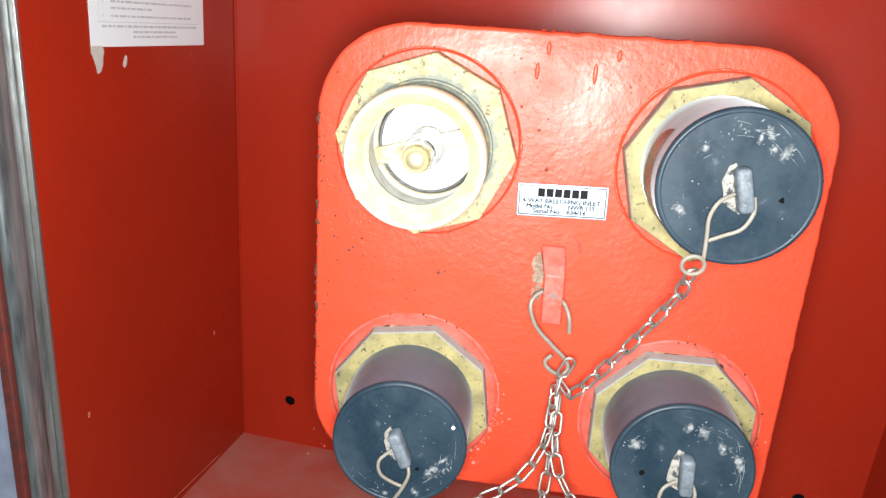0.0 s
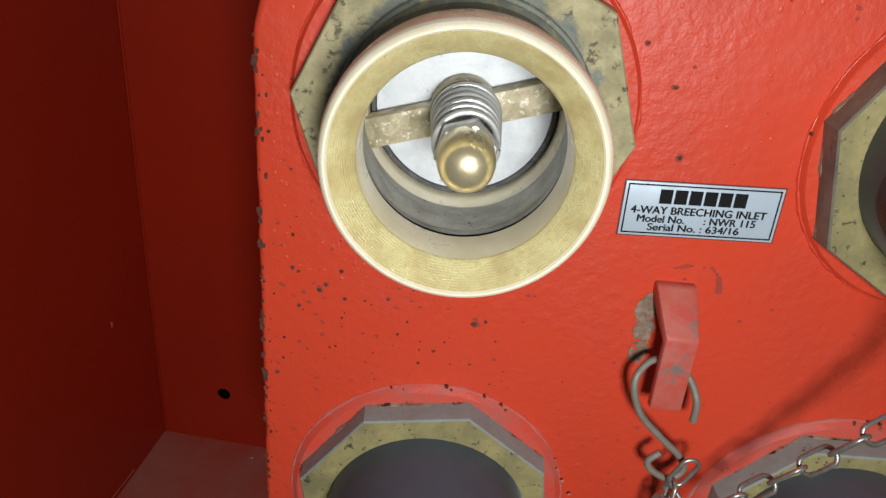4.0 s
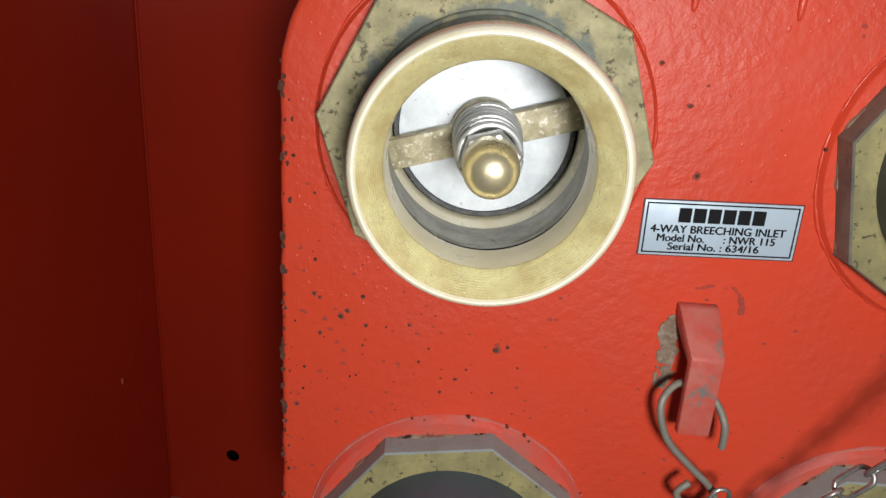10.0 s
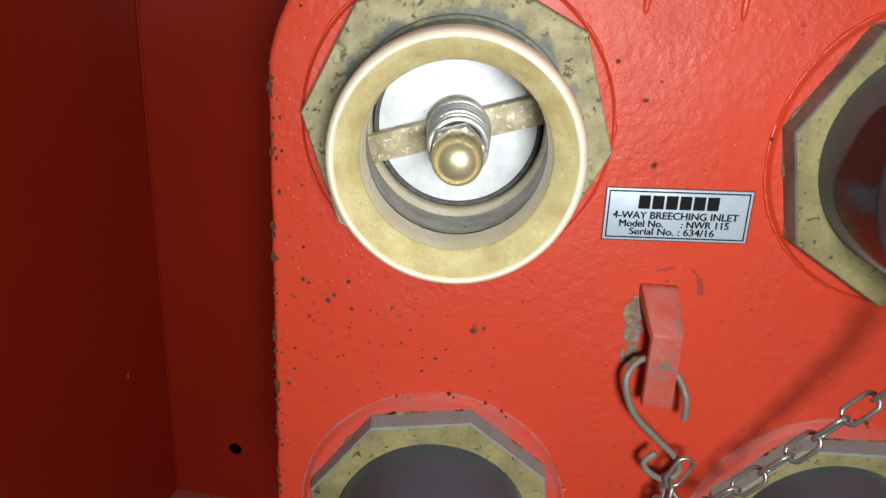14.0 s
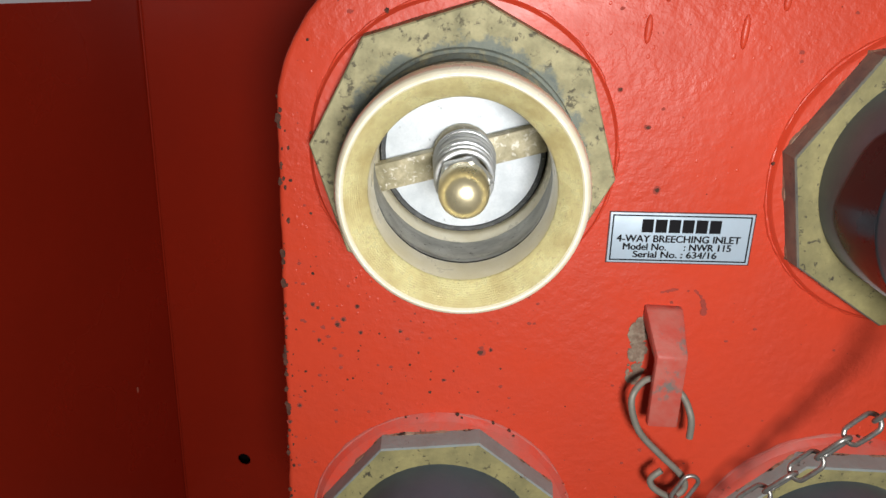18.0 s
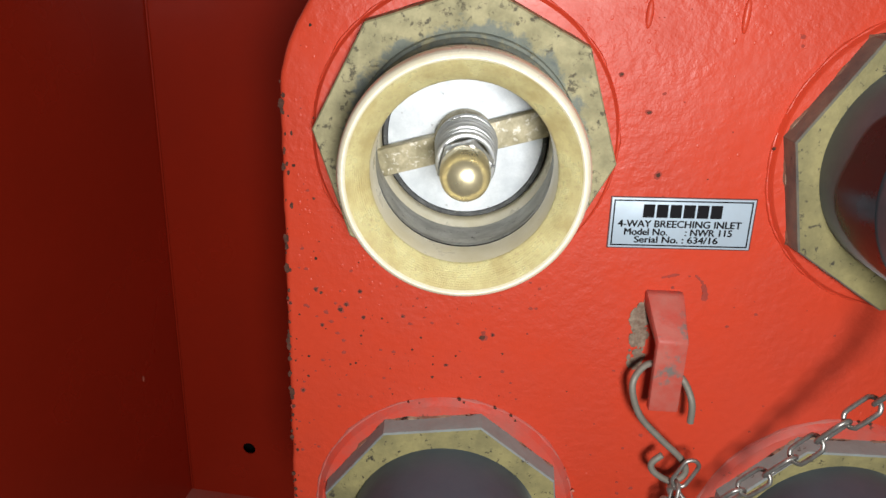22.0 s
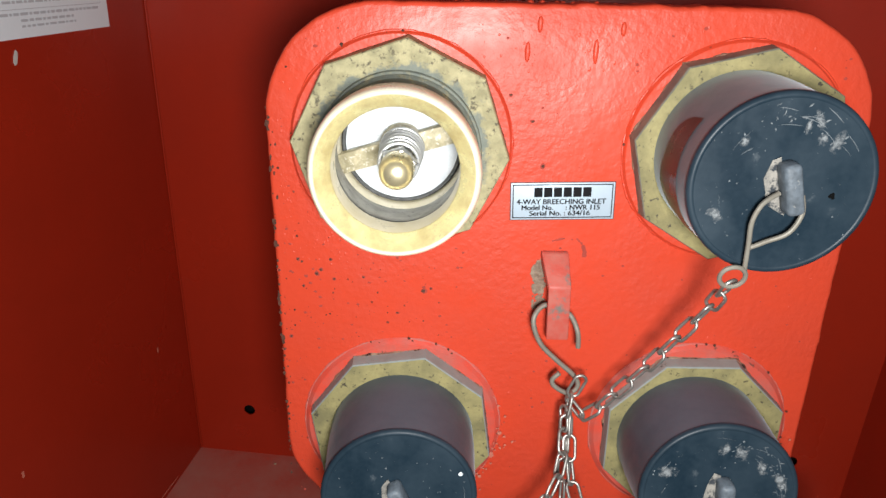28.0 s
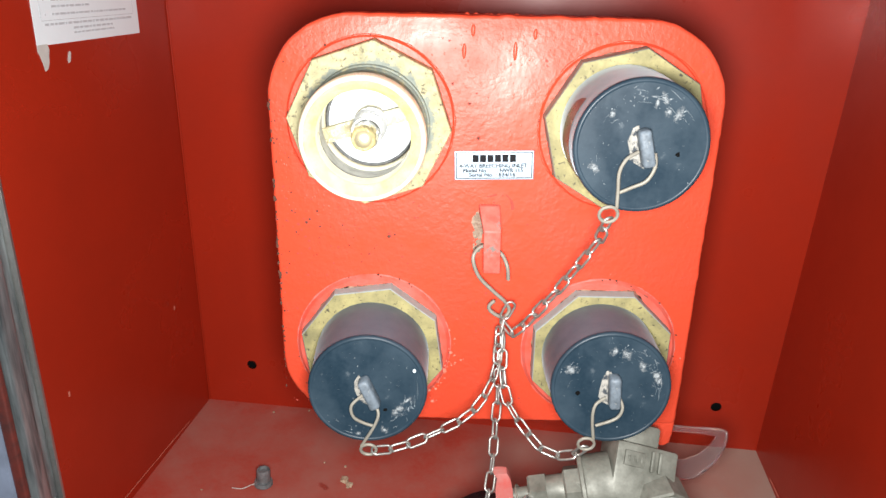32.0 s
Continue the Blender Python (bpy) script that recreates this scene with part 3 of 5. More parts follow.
tagged(part("weld_bead", bead, RED_PLATE, inlet, "lumpy painted weld"), kind="stuff")

TURNS = (-3.7, -9.0, -14.5, -22.0)
NUT_AT = ((-0.1087, 0.5115, 0.0710), (0.1108, 0.5105, 0.0710), (-0.1085, 0.2915, 0.0697), (0.1105, 0.2920, 0.0697))
nuts = []
for k, ((cx, cz, size), turn) in enumerate(zip(NUT_AT, TURNS)):
    rim = 0.0738 if k < 2 else 0.0752
    part("boss", lathe([(0.0480, -0.002), (rim, -0.002), (rim, 0.0001), (rim - 0.0005, 0.0006), (0.0724, 0.0026), (0.0715, 0.0034), (0.0480, 0.0034)], cx, cz, 96), RED_PLATE if k < 2 else DUST_BOSS, inlet)
    # an uneven ridge of paint round the rim, broken off here and there
    ridge, rows = bmesh.new(), []
    for j in range(240):
        a = 2 * math.pi * j / 240
        g = noise.noise(Vector((math.cos(a) * 3.5, math.sin(a) * 3.5, k * 5.0 + 2))) + 0.6 * noise.noise(Vector((math.cos(a) * 14, math.sin(a) * 14, k * 5.0)))
        wide = max(0.0, 0.0006 + 0.0009 * g)
        mid = rim - 0.0004 + 0.0005 * noise.noise(Vector((math.cos(a) * 6, math.sin(a) * 6, k * 3.0 + 9)))
        rows.append([ridge.verts.new((cx + q * math.cos(a), -h, cz + q * math.sin(a))) for q, h in ((mid + wide, 0.0001), (mid + 0.4 * wide, 0.0002 + 0.8 * wide), (mid - 0.4 * wide, 0.0003 + 0.8 * wide), (mid - wide, 0.0002))])
    for p, q in zip(rows, rows[1:] + rows[:1]):
        for j in range(3):
            ridge.faces.new((p[j], p[j + 1], q[j + 1], q[j]))
    bmesh.ops.recalc_face_normals(ridge, faces=ridge.faces)
    part("paint_ridge", ridge, RED_PLATE if k < 2 else DUST_RIDGE, inlet)
    for q in range((7, 3, 9, 12)[k]):
        tt = wr.uniform(0, 360) if q < 5 else wr.gauss(75, 30)
        fl = bmesh.new()
        flake(cx + (rim + wr.uniform(-0.002, 0.001)) * math.cos(radians(tt)), cz + (rim + wr.uniform(-0.002, 0.001)) * math.sin(radians(tt)), wr.uniform(0.0005, 0.0012), fl, wr, -0.0021)
        part("paint_chip", fl, PAINT_CHIP, inlet, smooth=False)
    # cracked primer squeezed out along the foot of the nut
    crust = bmesh.new()
    loops = []
    for j in range(160):
        a = 2 * math.pi * j / 160
        u = (a - radians(turn)) % (math.pi / 4) - math.pi / 8
        rr = size * math.cos(math.pi / 8) / math.cos(u)
        g = noise.noise(Vector((math.cos(a) * 5, math.sin(a) * 5, k * 7.0))) + 0.5 * noise.noise(Vector((math.cos(a) * 19, math.sin(a) * 19, k * 7.0)))
        wide = 0.0003 + max(0.0, 0.0006 + 0.0022 * g) * (0.5 if k == 0 else 1.0)
        loops.append([crust.verts.new((cx + q * math.cos(a), -h, cz + q * math.sin(a))) for q, h in ((rr - 0.003, 0.0032), (rr - 0.001, 0.0060), (rr + wide * 0.5, 0.0050), (rr + wide, 0.0024))])
    for p, q in zip(loops, loops[1:] + loops[:1]):
        for j in range(3):
            crust.faces.new((p[j], p[j + 1], q[j + 1], q[j]))
    bmesh.ops.recalc_face_normals(crust, faces=crust.faces)
    part("primer_crust", crust, CRUST, inlet, "cracked pale primer along the nut")
    bm = lathe([(0.0480, 0.0030), (size + 0.0006, 0.0030), (size + 0.0006, 0.0055), (size - 0.0002, 0.0152), (size - 0.0010, 0.0162), (0.0480, 0.0162)], cx, cz, 8, start=radians(turn))
    nuts.append(part("coupling_nut", bm, BRASS_OLIVE if k else BRASS_OLD, inlet, "tarnished octagonal brass nut", sharp=20))
    # faces turned sideways get a greyer flank tone, paler on the lower nuts
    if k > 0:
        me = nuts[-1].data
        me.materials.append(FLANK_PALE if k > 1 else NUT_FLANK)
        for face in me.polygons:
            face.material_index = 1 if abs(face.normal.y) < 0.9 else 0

# the open coupling
cx, cz = CENTRES[0][0] + 0.0010, CENTRES[0][1]
open_nut = nuts[0]
part("neck", lathe([(0.0524, 0.015), (0.0524, 0.0192), (0.0518, 0.0202), (0.0505, 0.0206), (0.0500, 0.0226), (0.0484, 0.0240), (0.0474, 0.0300), (0.0466, 0.052), (0.0455, 0.052), (0.0455, 0.015)], cx, cz, 96), BRASS_OLD, open_nut)
part("lip", lathe([(0.0450, 0.0460), (0.0486, 0.0470), (0.0498, 0.0486), (0.0504, 0.0510), (0.0510, 0.0595), (0.0510, 0.0640), (0.0507, 0.0668), (0.0501, 0.0688), (0.0493, 0.0700), (0.0484, 0.0705),
                   (0.0475, 0.0704), (0.0469, 0.0698), (0.0389, 0.0616), (0.0382, 0.0602), (0.0381, 0.0420), (0.0384, 0.0418), (0.0450, 0.0418)], cx, cz, 120, start=0.01), BRASS, open_nut, "bright worn brass coupling lip")
lip = bpy.data.objects["lip"].data
lip.materials.append(BRASS_FACE)
for face in lip.polygons:
    if 0.0384 < math.hypot(face.center.x - cx, face.center.z - cz) < 0.0470 and face.center.y < -0.055:
        face.material_index = 1
part("gasket", lathe([(0.0450, 0.0416), (0.0386, 0.0416), (0.0384, 0.0404), (0.0386, 0.0392), (0.0450, 0.0392)], cx, cz, 96), NEAR_BLACK, open_nut, "black rubber gasket")
part("seat_ring", lathe([(0.0460, 0.0390), (0.0389, 0.0390), (0.0392, 0.0345), (0.0396, 0.0340), (0.0394, 0.0334), (0.0404, 0.0170), (0.0425, 0.0040), (0.0460, 0.0040)], cx, cz, 96), GREY_RING, open_nut, "pitted grey seat ring")
part("bore", lathe([(0.0465, 0.0042), (0.0432, 0.0042), (0.0415, -0.0020), (0.0412, -0.0120), (0.0465, -0.0120)], cx, cz, 72), BRASS, open_nut)
part("valve_disc", lathe([(0, -0.0080), (0.0388, -0.0080), (0.0394, -0.0074), (0.0402, -0.0076), (0.0404, -0.0090), (0.0404, -0.0130), (0, -0.0130)], cx, cz, 72, closed=False), DISC, open_nut, "pale scratched valve disc")
part("disc_seal", lathe([(0.0380, -0.0078), (0.0384, -0.0070), (0.0400, -0.0068), (0.0405, -0.0076), (0.0405, -0.0086), (0.0380, -0.0086)], cx, cz, 96), DARK_SEAL, open_nut, "dark rubber edge of the disc")
# black ring painting the shade in the gap round the disc
part("disc_gap", lathe([(0.0404, -0.0095), (0.0413, -0.0095), (0.0413, -0.0105), (0.0404, -0.0105)], cx, cz, 72), NEAR_BLACK, open_nut)


def along(bm, place, way, spin=0.0):
    """Turns a lathed body, whose axis runs along -y from the origin, to a place and way."""
    q = Vector((0, -1, 0)).rotation_difference(Vector(way))
    bmesh.ops.transform(bm, matrix=Matrix.Translation(place) @ q.to_matrix().to_4x4() @ Matrix.Rotation(spin, 4, "Y"), verts=bm.verts)
    return bm


bar = box(-0.0432, 0.0432, -0.0040, 0.0050, -0.0066, 0.0066, 0.0008)
bmesh.ops.transform(bar, matrix=Matrix.Translation((cx, 0, cz)) @ Matrix.Rotation(radians(-17), 4, "Y"), verts=bar.verts)
part("crossbar", bar, BRASS_BAR, open_nut, "flat brass bar across the bore")
part("crossbar_hub", lathe([(0, 0.0048), (0.0142, 0.0048), (0.0148, 0.0042), (0.0148, -0.0050), (0, -0.0050)], cx, cz, 40, closed=False), BRASS_BAR, open_nut)
ax, az = cx + 0.0006, cz
part("spindle", lathe([(0, 0.052), (0.0072, 0.052), (0.0072, 0.002), (0, 0.002)], ax, az, 24, closed=False), STEEL, open_nut)
coil = [(ax + (0.0138 - 0.0022 * t) * math.cos(2 * math.pi * 6 * t), -0.0062 - 0.0375 * t, az + (0.0138 - 0.0022 * t) * math.sin(2 * math.pi * 6 * t)) for t in [k / 168 for k in range(169)]]
part("spring", tube(coil, 0.00135, 10, 1), SPRING, open_nut, "zinc-plated coil spring")
part("hex_nut", lathe([(0, 0.0450), (0.0106, 0.0450), (0.0122, 0.0456), (0.0122, 0.0500), (0.0112, 0.0520), (0, 0.0520)], ax, az, 6, closed=False, start=0.3), SPRING, open_nut, sharp=20)
part("dome_nut", lathe([(0, 0.0500), (0.0102, 0.0500), (0.0105, 0.0520), (0.0105, 0.0605), (0.0099, 0.0645), (0.0082, 0.0675), (0.0058, 0.0693), (0.0030, 0.0702), (0, 0.0704)], ax, az, 40, closed=False), BRASS_POLISHED, open_nut, "polished brass domed nut", sharp=60)


# the red lug on the plate from which the chains hang
lug = bmesh.new()
prof = [(0.001, 0.4385), (-0.004, 0.4380), (-0.0212, 0.4195), (-0.0210, 0.4160), (-0.0205, 0.3785), (-0.0150, 0.3780), (-0.0152, 0.4150), (0.001, 0.4300)]
faces = []
for s in (-0.0074, 0.0074):
    faces.append([lug.verts.new((s + (0.0010 if z < 0.40 else 0) + ((-0.004 if s < 0 else 0.0004) if y > -0.01 else (0.0005 if s < 0 else 0.0012)), y, z)) for y, z in prof])
lug.faces.new(faces[0])
lug.faces.new(faces[1][::-1])
for k in range(len(prof)):
    j = (k + 1) % len(prof)
    lug.faces.new((faces[0][j], faces[0][k], faces[1][k], faces[1][j]))
bmesh.ops.recalc_face_normals(lug, faces=lug.faces)
bmesh.ops.bevel(lug, geom=lug.edges[:], offset=0.0012, segments=2, profile=0.5, affect="EDGES")
part("chain_lug", lug, RED_LUG, inlet, "bent red lug with worn paint")

# paint runs and chipped spots on the plate
for x, z, h in ((-0.029, 0.573, 0.010), (0.014, 0.574, 0.012), (-0.022, 0.590, 0.008), (0.030, 0.588, 0.007)):
    run = bmesh.new()
    bmesh.ops.create_uvsphere(run, u_segments=12, v_segments=8, radius=1)
    bmesh.ops.transform(run, matrix=Matrix.Translation((x, 0, z)) @ Matrix.Diagonal((0.0018, 0.0015, h * 0.65, 1)), verts=run.verts)
    part("paint_run", run, RED_PLATE, inlet)


lumps = bmesh.new()
lr = random.Random(21)
for k in range(720):
    x, z = lr.gauss(0.0, 0.085), 0.6 - abs(lr.gauss(0, 0.055))
    if k > 330:
        x, z = -0.196 + 0.05 * lr.random() ** 1.5, lr.uniform(0.42, 0.6)
    if 220 < k <= 330:
        x, z = lr.uniform(-0.19, 0.19), lr.uniform(0.22, 0.6)
    if abs(x) > 0.194 or z < 0.215 or any(math.hypot(x - a, z - c) < 0.079 for a, c in CENTRES) or math.hypot(max(0, abs(x) - 0.123), max(0, z - 0.527)) > 0.068:
        continue
    size = 0.0003 + (0.0008 if k > 330 else 0.0007) * lr.random() ** 3
    ball = bmesh.ops.create_icosphere(lumps, subdivisions=2, radius=1)
    bmesh.ops.transform(lumps, matrix=Matrix.Translation((x, 0, z)) @ Matrix.Diagonal((size, 0.20 * size, size * lr.uniform(0.9, 1.7), 1)), verts=ball["verts"])
tagged(part("lumpy_paint", lumps, RED_PLATE, inlet, "small lumps in the paint"), kind="stuff")
rnd = random.Random(5)
for x, z, r in ((-0.1820, 0.4280, 0.0017), (-0.1590, 0.4280, 0.0017), (-0.1690, 0.4170, 0.0022), (-0.1660, 0.4200, 0.0017), (-0.1790, 0.4070, 0.0014), (-0.1770, 0.4050, 0.0008), (-0.1570, 0.4130, 0.0017), (-0.1470, 0.4130, 0.0011), (-0.1360, 0.4150, 0.0014), (-0.1440, 0.4110, 0.0008), (-0.1580, 0.4020, 0.0011), (-0.1580, 0.3970, 0.0008), (-0.0930, 0.4050, 0.0028), (-0.0880, 0.4070, 0.0014), (-0.0820, 0.3960, 0.0011), (-0.1190, 0.3920, 0.0008), (-0.1190, 0.3870, 0.0011), (-0.1120, 0.3870, 0.0014), (-0.1070, 0.3930, 0.0011), (-0.1640, 0.3840, 0.0011), (-0.1750, 0.3820, 0.0008), (-0.1420, 0.3830, 0.0008), (-0.1030, 0.3800, 0.0008), (-0.0930, 0.3810, 0.0011), (-0.1900, 0.3660, 0.0017), (-0.1960, 0.3550, 0.0017), (-0.1960, 0.4190, 0.0014), (-0.1960, 0.3990, 0.0011), (-0.0140, 0.4990, 0.0022), (-0.0230, 0.5290, 0.0017), (-0.0380, 0.5460, 0.0014)):
    if r > 0.0013:
        halo = bmesh.new()
        flake(x, z, r * 0.95, halo, rnd, -0.00016)
        part("chip_edge", halo, SPECK_RED, inlet, smooth=False)
    bm = bmesh.new()
    flake(x + rnd.uniform(-0.1, 0.1) * r, z + rnd.uniform(-0.1, 0.1) * r, r * 0.58, bm, rnd, -0.00028)
    part("paint_chip", bm, PAINT_CHIP, inlet, "dark chip in the paint", smooth=False)
specks = bmesh.new()
for k in range(150):
    x = -0.195 + 0.11 * rnd.random() ** 1.5 if k < 110 else -0.19 + 0.38 * rnd.random()
    z = 0.225 + 0.365 * rnd.random()
    if all(math.hypot(x - a, z - c) > 0.079 for a, c in CENTRES) and math.hypot(max(0, abs(x) - 0.123), max(0, z - 0.527)) < 0.070:
        flake(x, z, 0.00022 + 0.0008 * rnd.random() ** 3, specks, rnd)
for k in range(34):
    z = 0.28 + 0.25 * rnd.random()
    flake(-0.1962 + 0.0040 * rnd.random() ** 3, z, 0.0003 + 0.0007 * rnd.random() ** 2, specks, rnd, -0.0003, 1.6)
for k in range(46):
    z = 0.24 + 0.30 * rnd.random()
    flake(-0.1974 + 0.0016 * rnd.random() ** 2, z, 0.0004 + 0.0011 * rnd.random() ** 2, specks, rnd, -0.0001, 1.8)
faint = bmesh.new()
for k in range(520):
    x, z = -0.195 + 0.13 * rnd.random() ** 1.3 if k < 340 else -0.19 + 0.38 * rnd.random(), 0.225 + 0.365 * rnd.random()
    if all(math.hypot(x - a, z - c) > 0.079 for a, c in CENTRES) and math.hypot(max(0, abs(x) - 0.123), max(0, z - 0.527)) < 0.070:
        flake(x, z, 0.0003 + 0.0011 * rnd.random() ** 2, faint, rnd, -0.0002, 0.8)
tagged(part("faint_speckling", faint, SPECK_RED, inlet, "faint dull red specks", smooth=False), kind="stuff")
tagged(part("speckling", specks, PAINT_CHIP, inlet, "scattered dark specks", smooth=False), kind="stuff")
worn = bmesh.new()
for k in range(95):
    flake(-0.0165 + 0.0085 * rnd.random() ** 0.6, 0.394 + 0.036 * rnd.random(), 0.0004 + 0.0026 * rnd.random() ** 1.5, worn, rnd, -0.00025 - 0.000004 * k, 1.3)
curl = bmesh.new()
for k in range(40):
    t = k / 39
    x, z = (-0.004 + 0.020 * t, 0.4455 + 0.0022 * math.sin(t * 3.0)) if k < 16 else (0.0125 + 0.0065 * math.sin(1.6 * (k - 16) / 23), 0.4475 - 0.0125 * ((k - 16) / 23) ** 1.3)
    flake(x + 0.0006 * rnd.random(), z, 0.0003 + 0.0007 * rnd.random() + (0.0008 if k > 28 else 0), curl, rnd)
tagged(part("paint_crack", curl, SPECK_RED, inlet, "dark crack curling round the lug's foot", smooth=False), kind="stuff")
smear = bmesh.new()
for k in range(70):
    a, rr = radians(rnd.gauss(-28, 24)), 0.0725 + 0.012 * abs(rnd.gauss(0, 0.6))
    flake(CENTRES[2][0] + rr * math.cos(a), CENTRES[2][1] + rr * math.sin(a), 0.0004 + 0.0016 * rnd.random() ** 2, smear, rnd, -0.0024 - 0.000005 * k)
for k in range(30):
    a, rr = radians(rnd.gauss(-60, 20)), 0.0725 + 0.008 * abs(rnd.gauss(0, 0.6))
    flake(CENTRES[3][0] + rr * math.cos(a), CENTRES[3][1] + rr * math.sin(a), 0.0004 + 0.0014 * rnd.random() ** 2, smear, rnd, -0.0013 - 0.000005 * k)
tagged(part("primer_smear", smear, PRIMER_PINK, inlet, "pale primer scraped bare beside the nut", smooth=False), kind="stuff")
tagged(part("worn_paint", worn, WORN, inlet, "paint worn to grey beside the lug", smooth=False), kind="stuff")

# the maker's label
LABEL = Matrix.Translation((0.0007, 0, 0.4750)) @ Matrix.Rotation(radians(-1.9), 4, "Y") @ Matrix.Rotation(radians(90), 4, "X")
label = thing("rating_plate", "small aluminium rating plate with black print", "label plate")
label.matrix_world = LABEL


def flat(x0, x1, y0, y1, z0, z1, bevel=0.0):
    return box(x0, x1, y0, y1, z0, z1, bevel)


part("edge_dirt", flat(-0.0356, 0.0357, -0.0136, 0.0135, 0.0, 0.0003), SEAL, label, "dark dirt round the edge", smooth=False)
part("sheet", flat(-0.035, 0.035, -0.013, 0.013, 0.0, 0.0008, 0.0002), PLATE_ALU, label)
for x0, x1, y0, y1 in ((-0.0339, 0.0339, 0.0113, 0.0120), (-0.0339, 0.0339, -0.0120, -0.0113), (-0.0339, -0.0332, -0.0113, 0.0113), (0.0332, 0.0339, -0.0113, 0.0113)):
    part("border_line", flat(x0, x1, y0, y1, 0.0008, 0.0009), INK, label, smooth=False)
for k in range(6):
    x = -0.0193 + 0.0066 * k
    part("brand_block", flat(x, x + 0.0056, 0.0030, 0.0098, 0.0008, 0.0009), INK, label, "black printed block", smooth=False)


def words(text, x0, x1, y, height, parent, material, lift=0.00085):
    """Printed words, fitted between x0 and x1 on the base line y, as one flat mesh."""
    cu = bpy.data.curves.new("print", "FONT")
    cu.body, cu.size, cu.offset = text, 1.0, 0.0
    tmp = bpy.data.objects.new("print", cu)
    me = bpy.data.meshes.new_from_object(tmp)
    bpy.data.objects.remove(tmp)
    xs = [v.co.x for v in me.vertices]
    lo, hi = min(xs), max(xs)
    me.transform(Matrix.Translation((x0, y, lift)) @ Matrix.Diagonal(((x1 - x0) / (hi - lo), height / 0.70, 1, 1)) @ Matrix.Translation((-lo, 0, 0)))
    thick = bmesh.new()
    for k, (dx, dy) in enumerate(((0, 0), (0.00019, 0), (-0.00019, 0), (0, 0.00011), (0, -0.00011))):
        me.transform(Matrix.Translation((dx, dy, 0.00001 * (k > 0))))
        thick.from_mesh(me)
        me.transform(Matrix.Translation((-dx, -dy, 0)))
    thick.to_mesh(me)
    thick.free()
    me.materials.append(material)
    ob = new("printed_line", me)
    ob.parent = parent
    return ob


words("4-WAY BREECHING INLET", -0.0310, 0.0295, -0.0020, 0.0036, label, INK)
words("Model No.      : NWR 115", -0.0275, 0.0255, -0.0062, 0.0035, label, INK)
words("Serial No. : 634/16", -0.0222, 0.0190, -0.0102, 0.0034, label, INK)


# ---- blank caps with their wire hooks ----
EYES = []


def smudge(x, z, wide, rnd2, parent, lift):
    """A cloudy pale rub mark that thins out towards its uneven edge."""
    bm = bmesh.new()
    fade = bm.verts.layers.float.new("fade")
    tilt, long = rnd2.uniform(0, 3.14), rnd2.uniform(0.35, 0.9)
    mid = bm.verts.new((x, -0.08725 - lift, z))
    mid[fade] = 1.0
    rings = []
    for k in range(1, 4):
        ring = []
        for j in range(14):
            a = 6.2832 * j / 14
            u, v = wide * k / 3 * math.cos(a), wide * k / 3 * math.sin(a) * long
            p = bm.verts.new((x + u * math.cos(tilt) - v * math.sin(tilt), -0.08725 - lift, z + u * math.sin(tilt) + v * math.cos(tilt)))
            p[fade] = 1 - k / 3
            ring.append(p)
        rings.append(ring)
    for j in range(14):
        i = (j + 1) % 14
        bm.faces.new((mid, rings[0][j], rings[0][i]))
        for k in range(2):
            bm.faces.new((rings[k][j], rings[k + 1][j], rings[k + 1][i], rings[k][i]))
    part("smudge", bm, SMUDGE, parent, "cloudy pale rub mark", smooth=False)


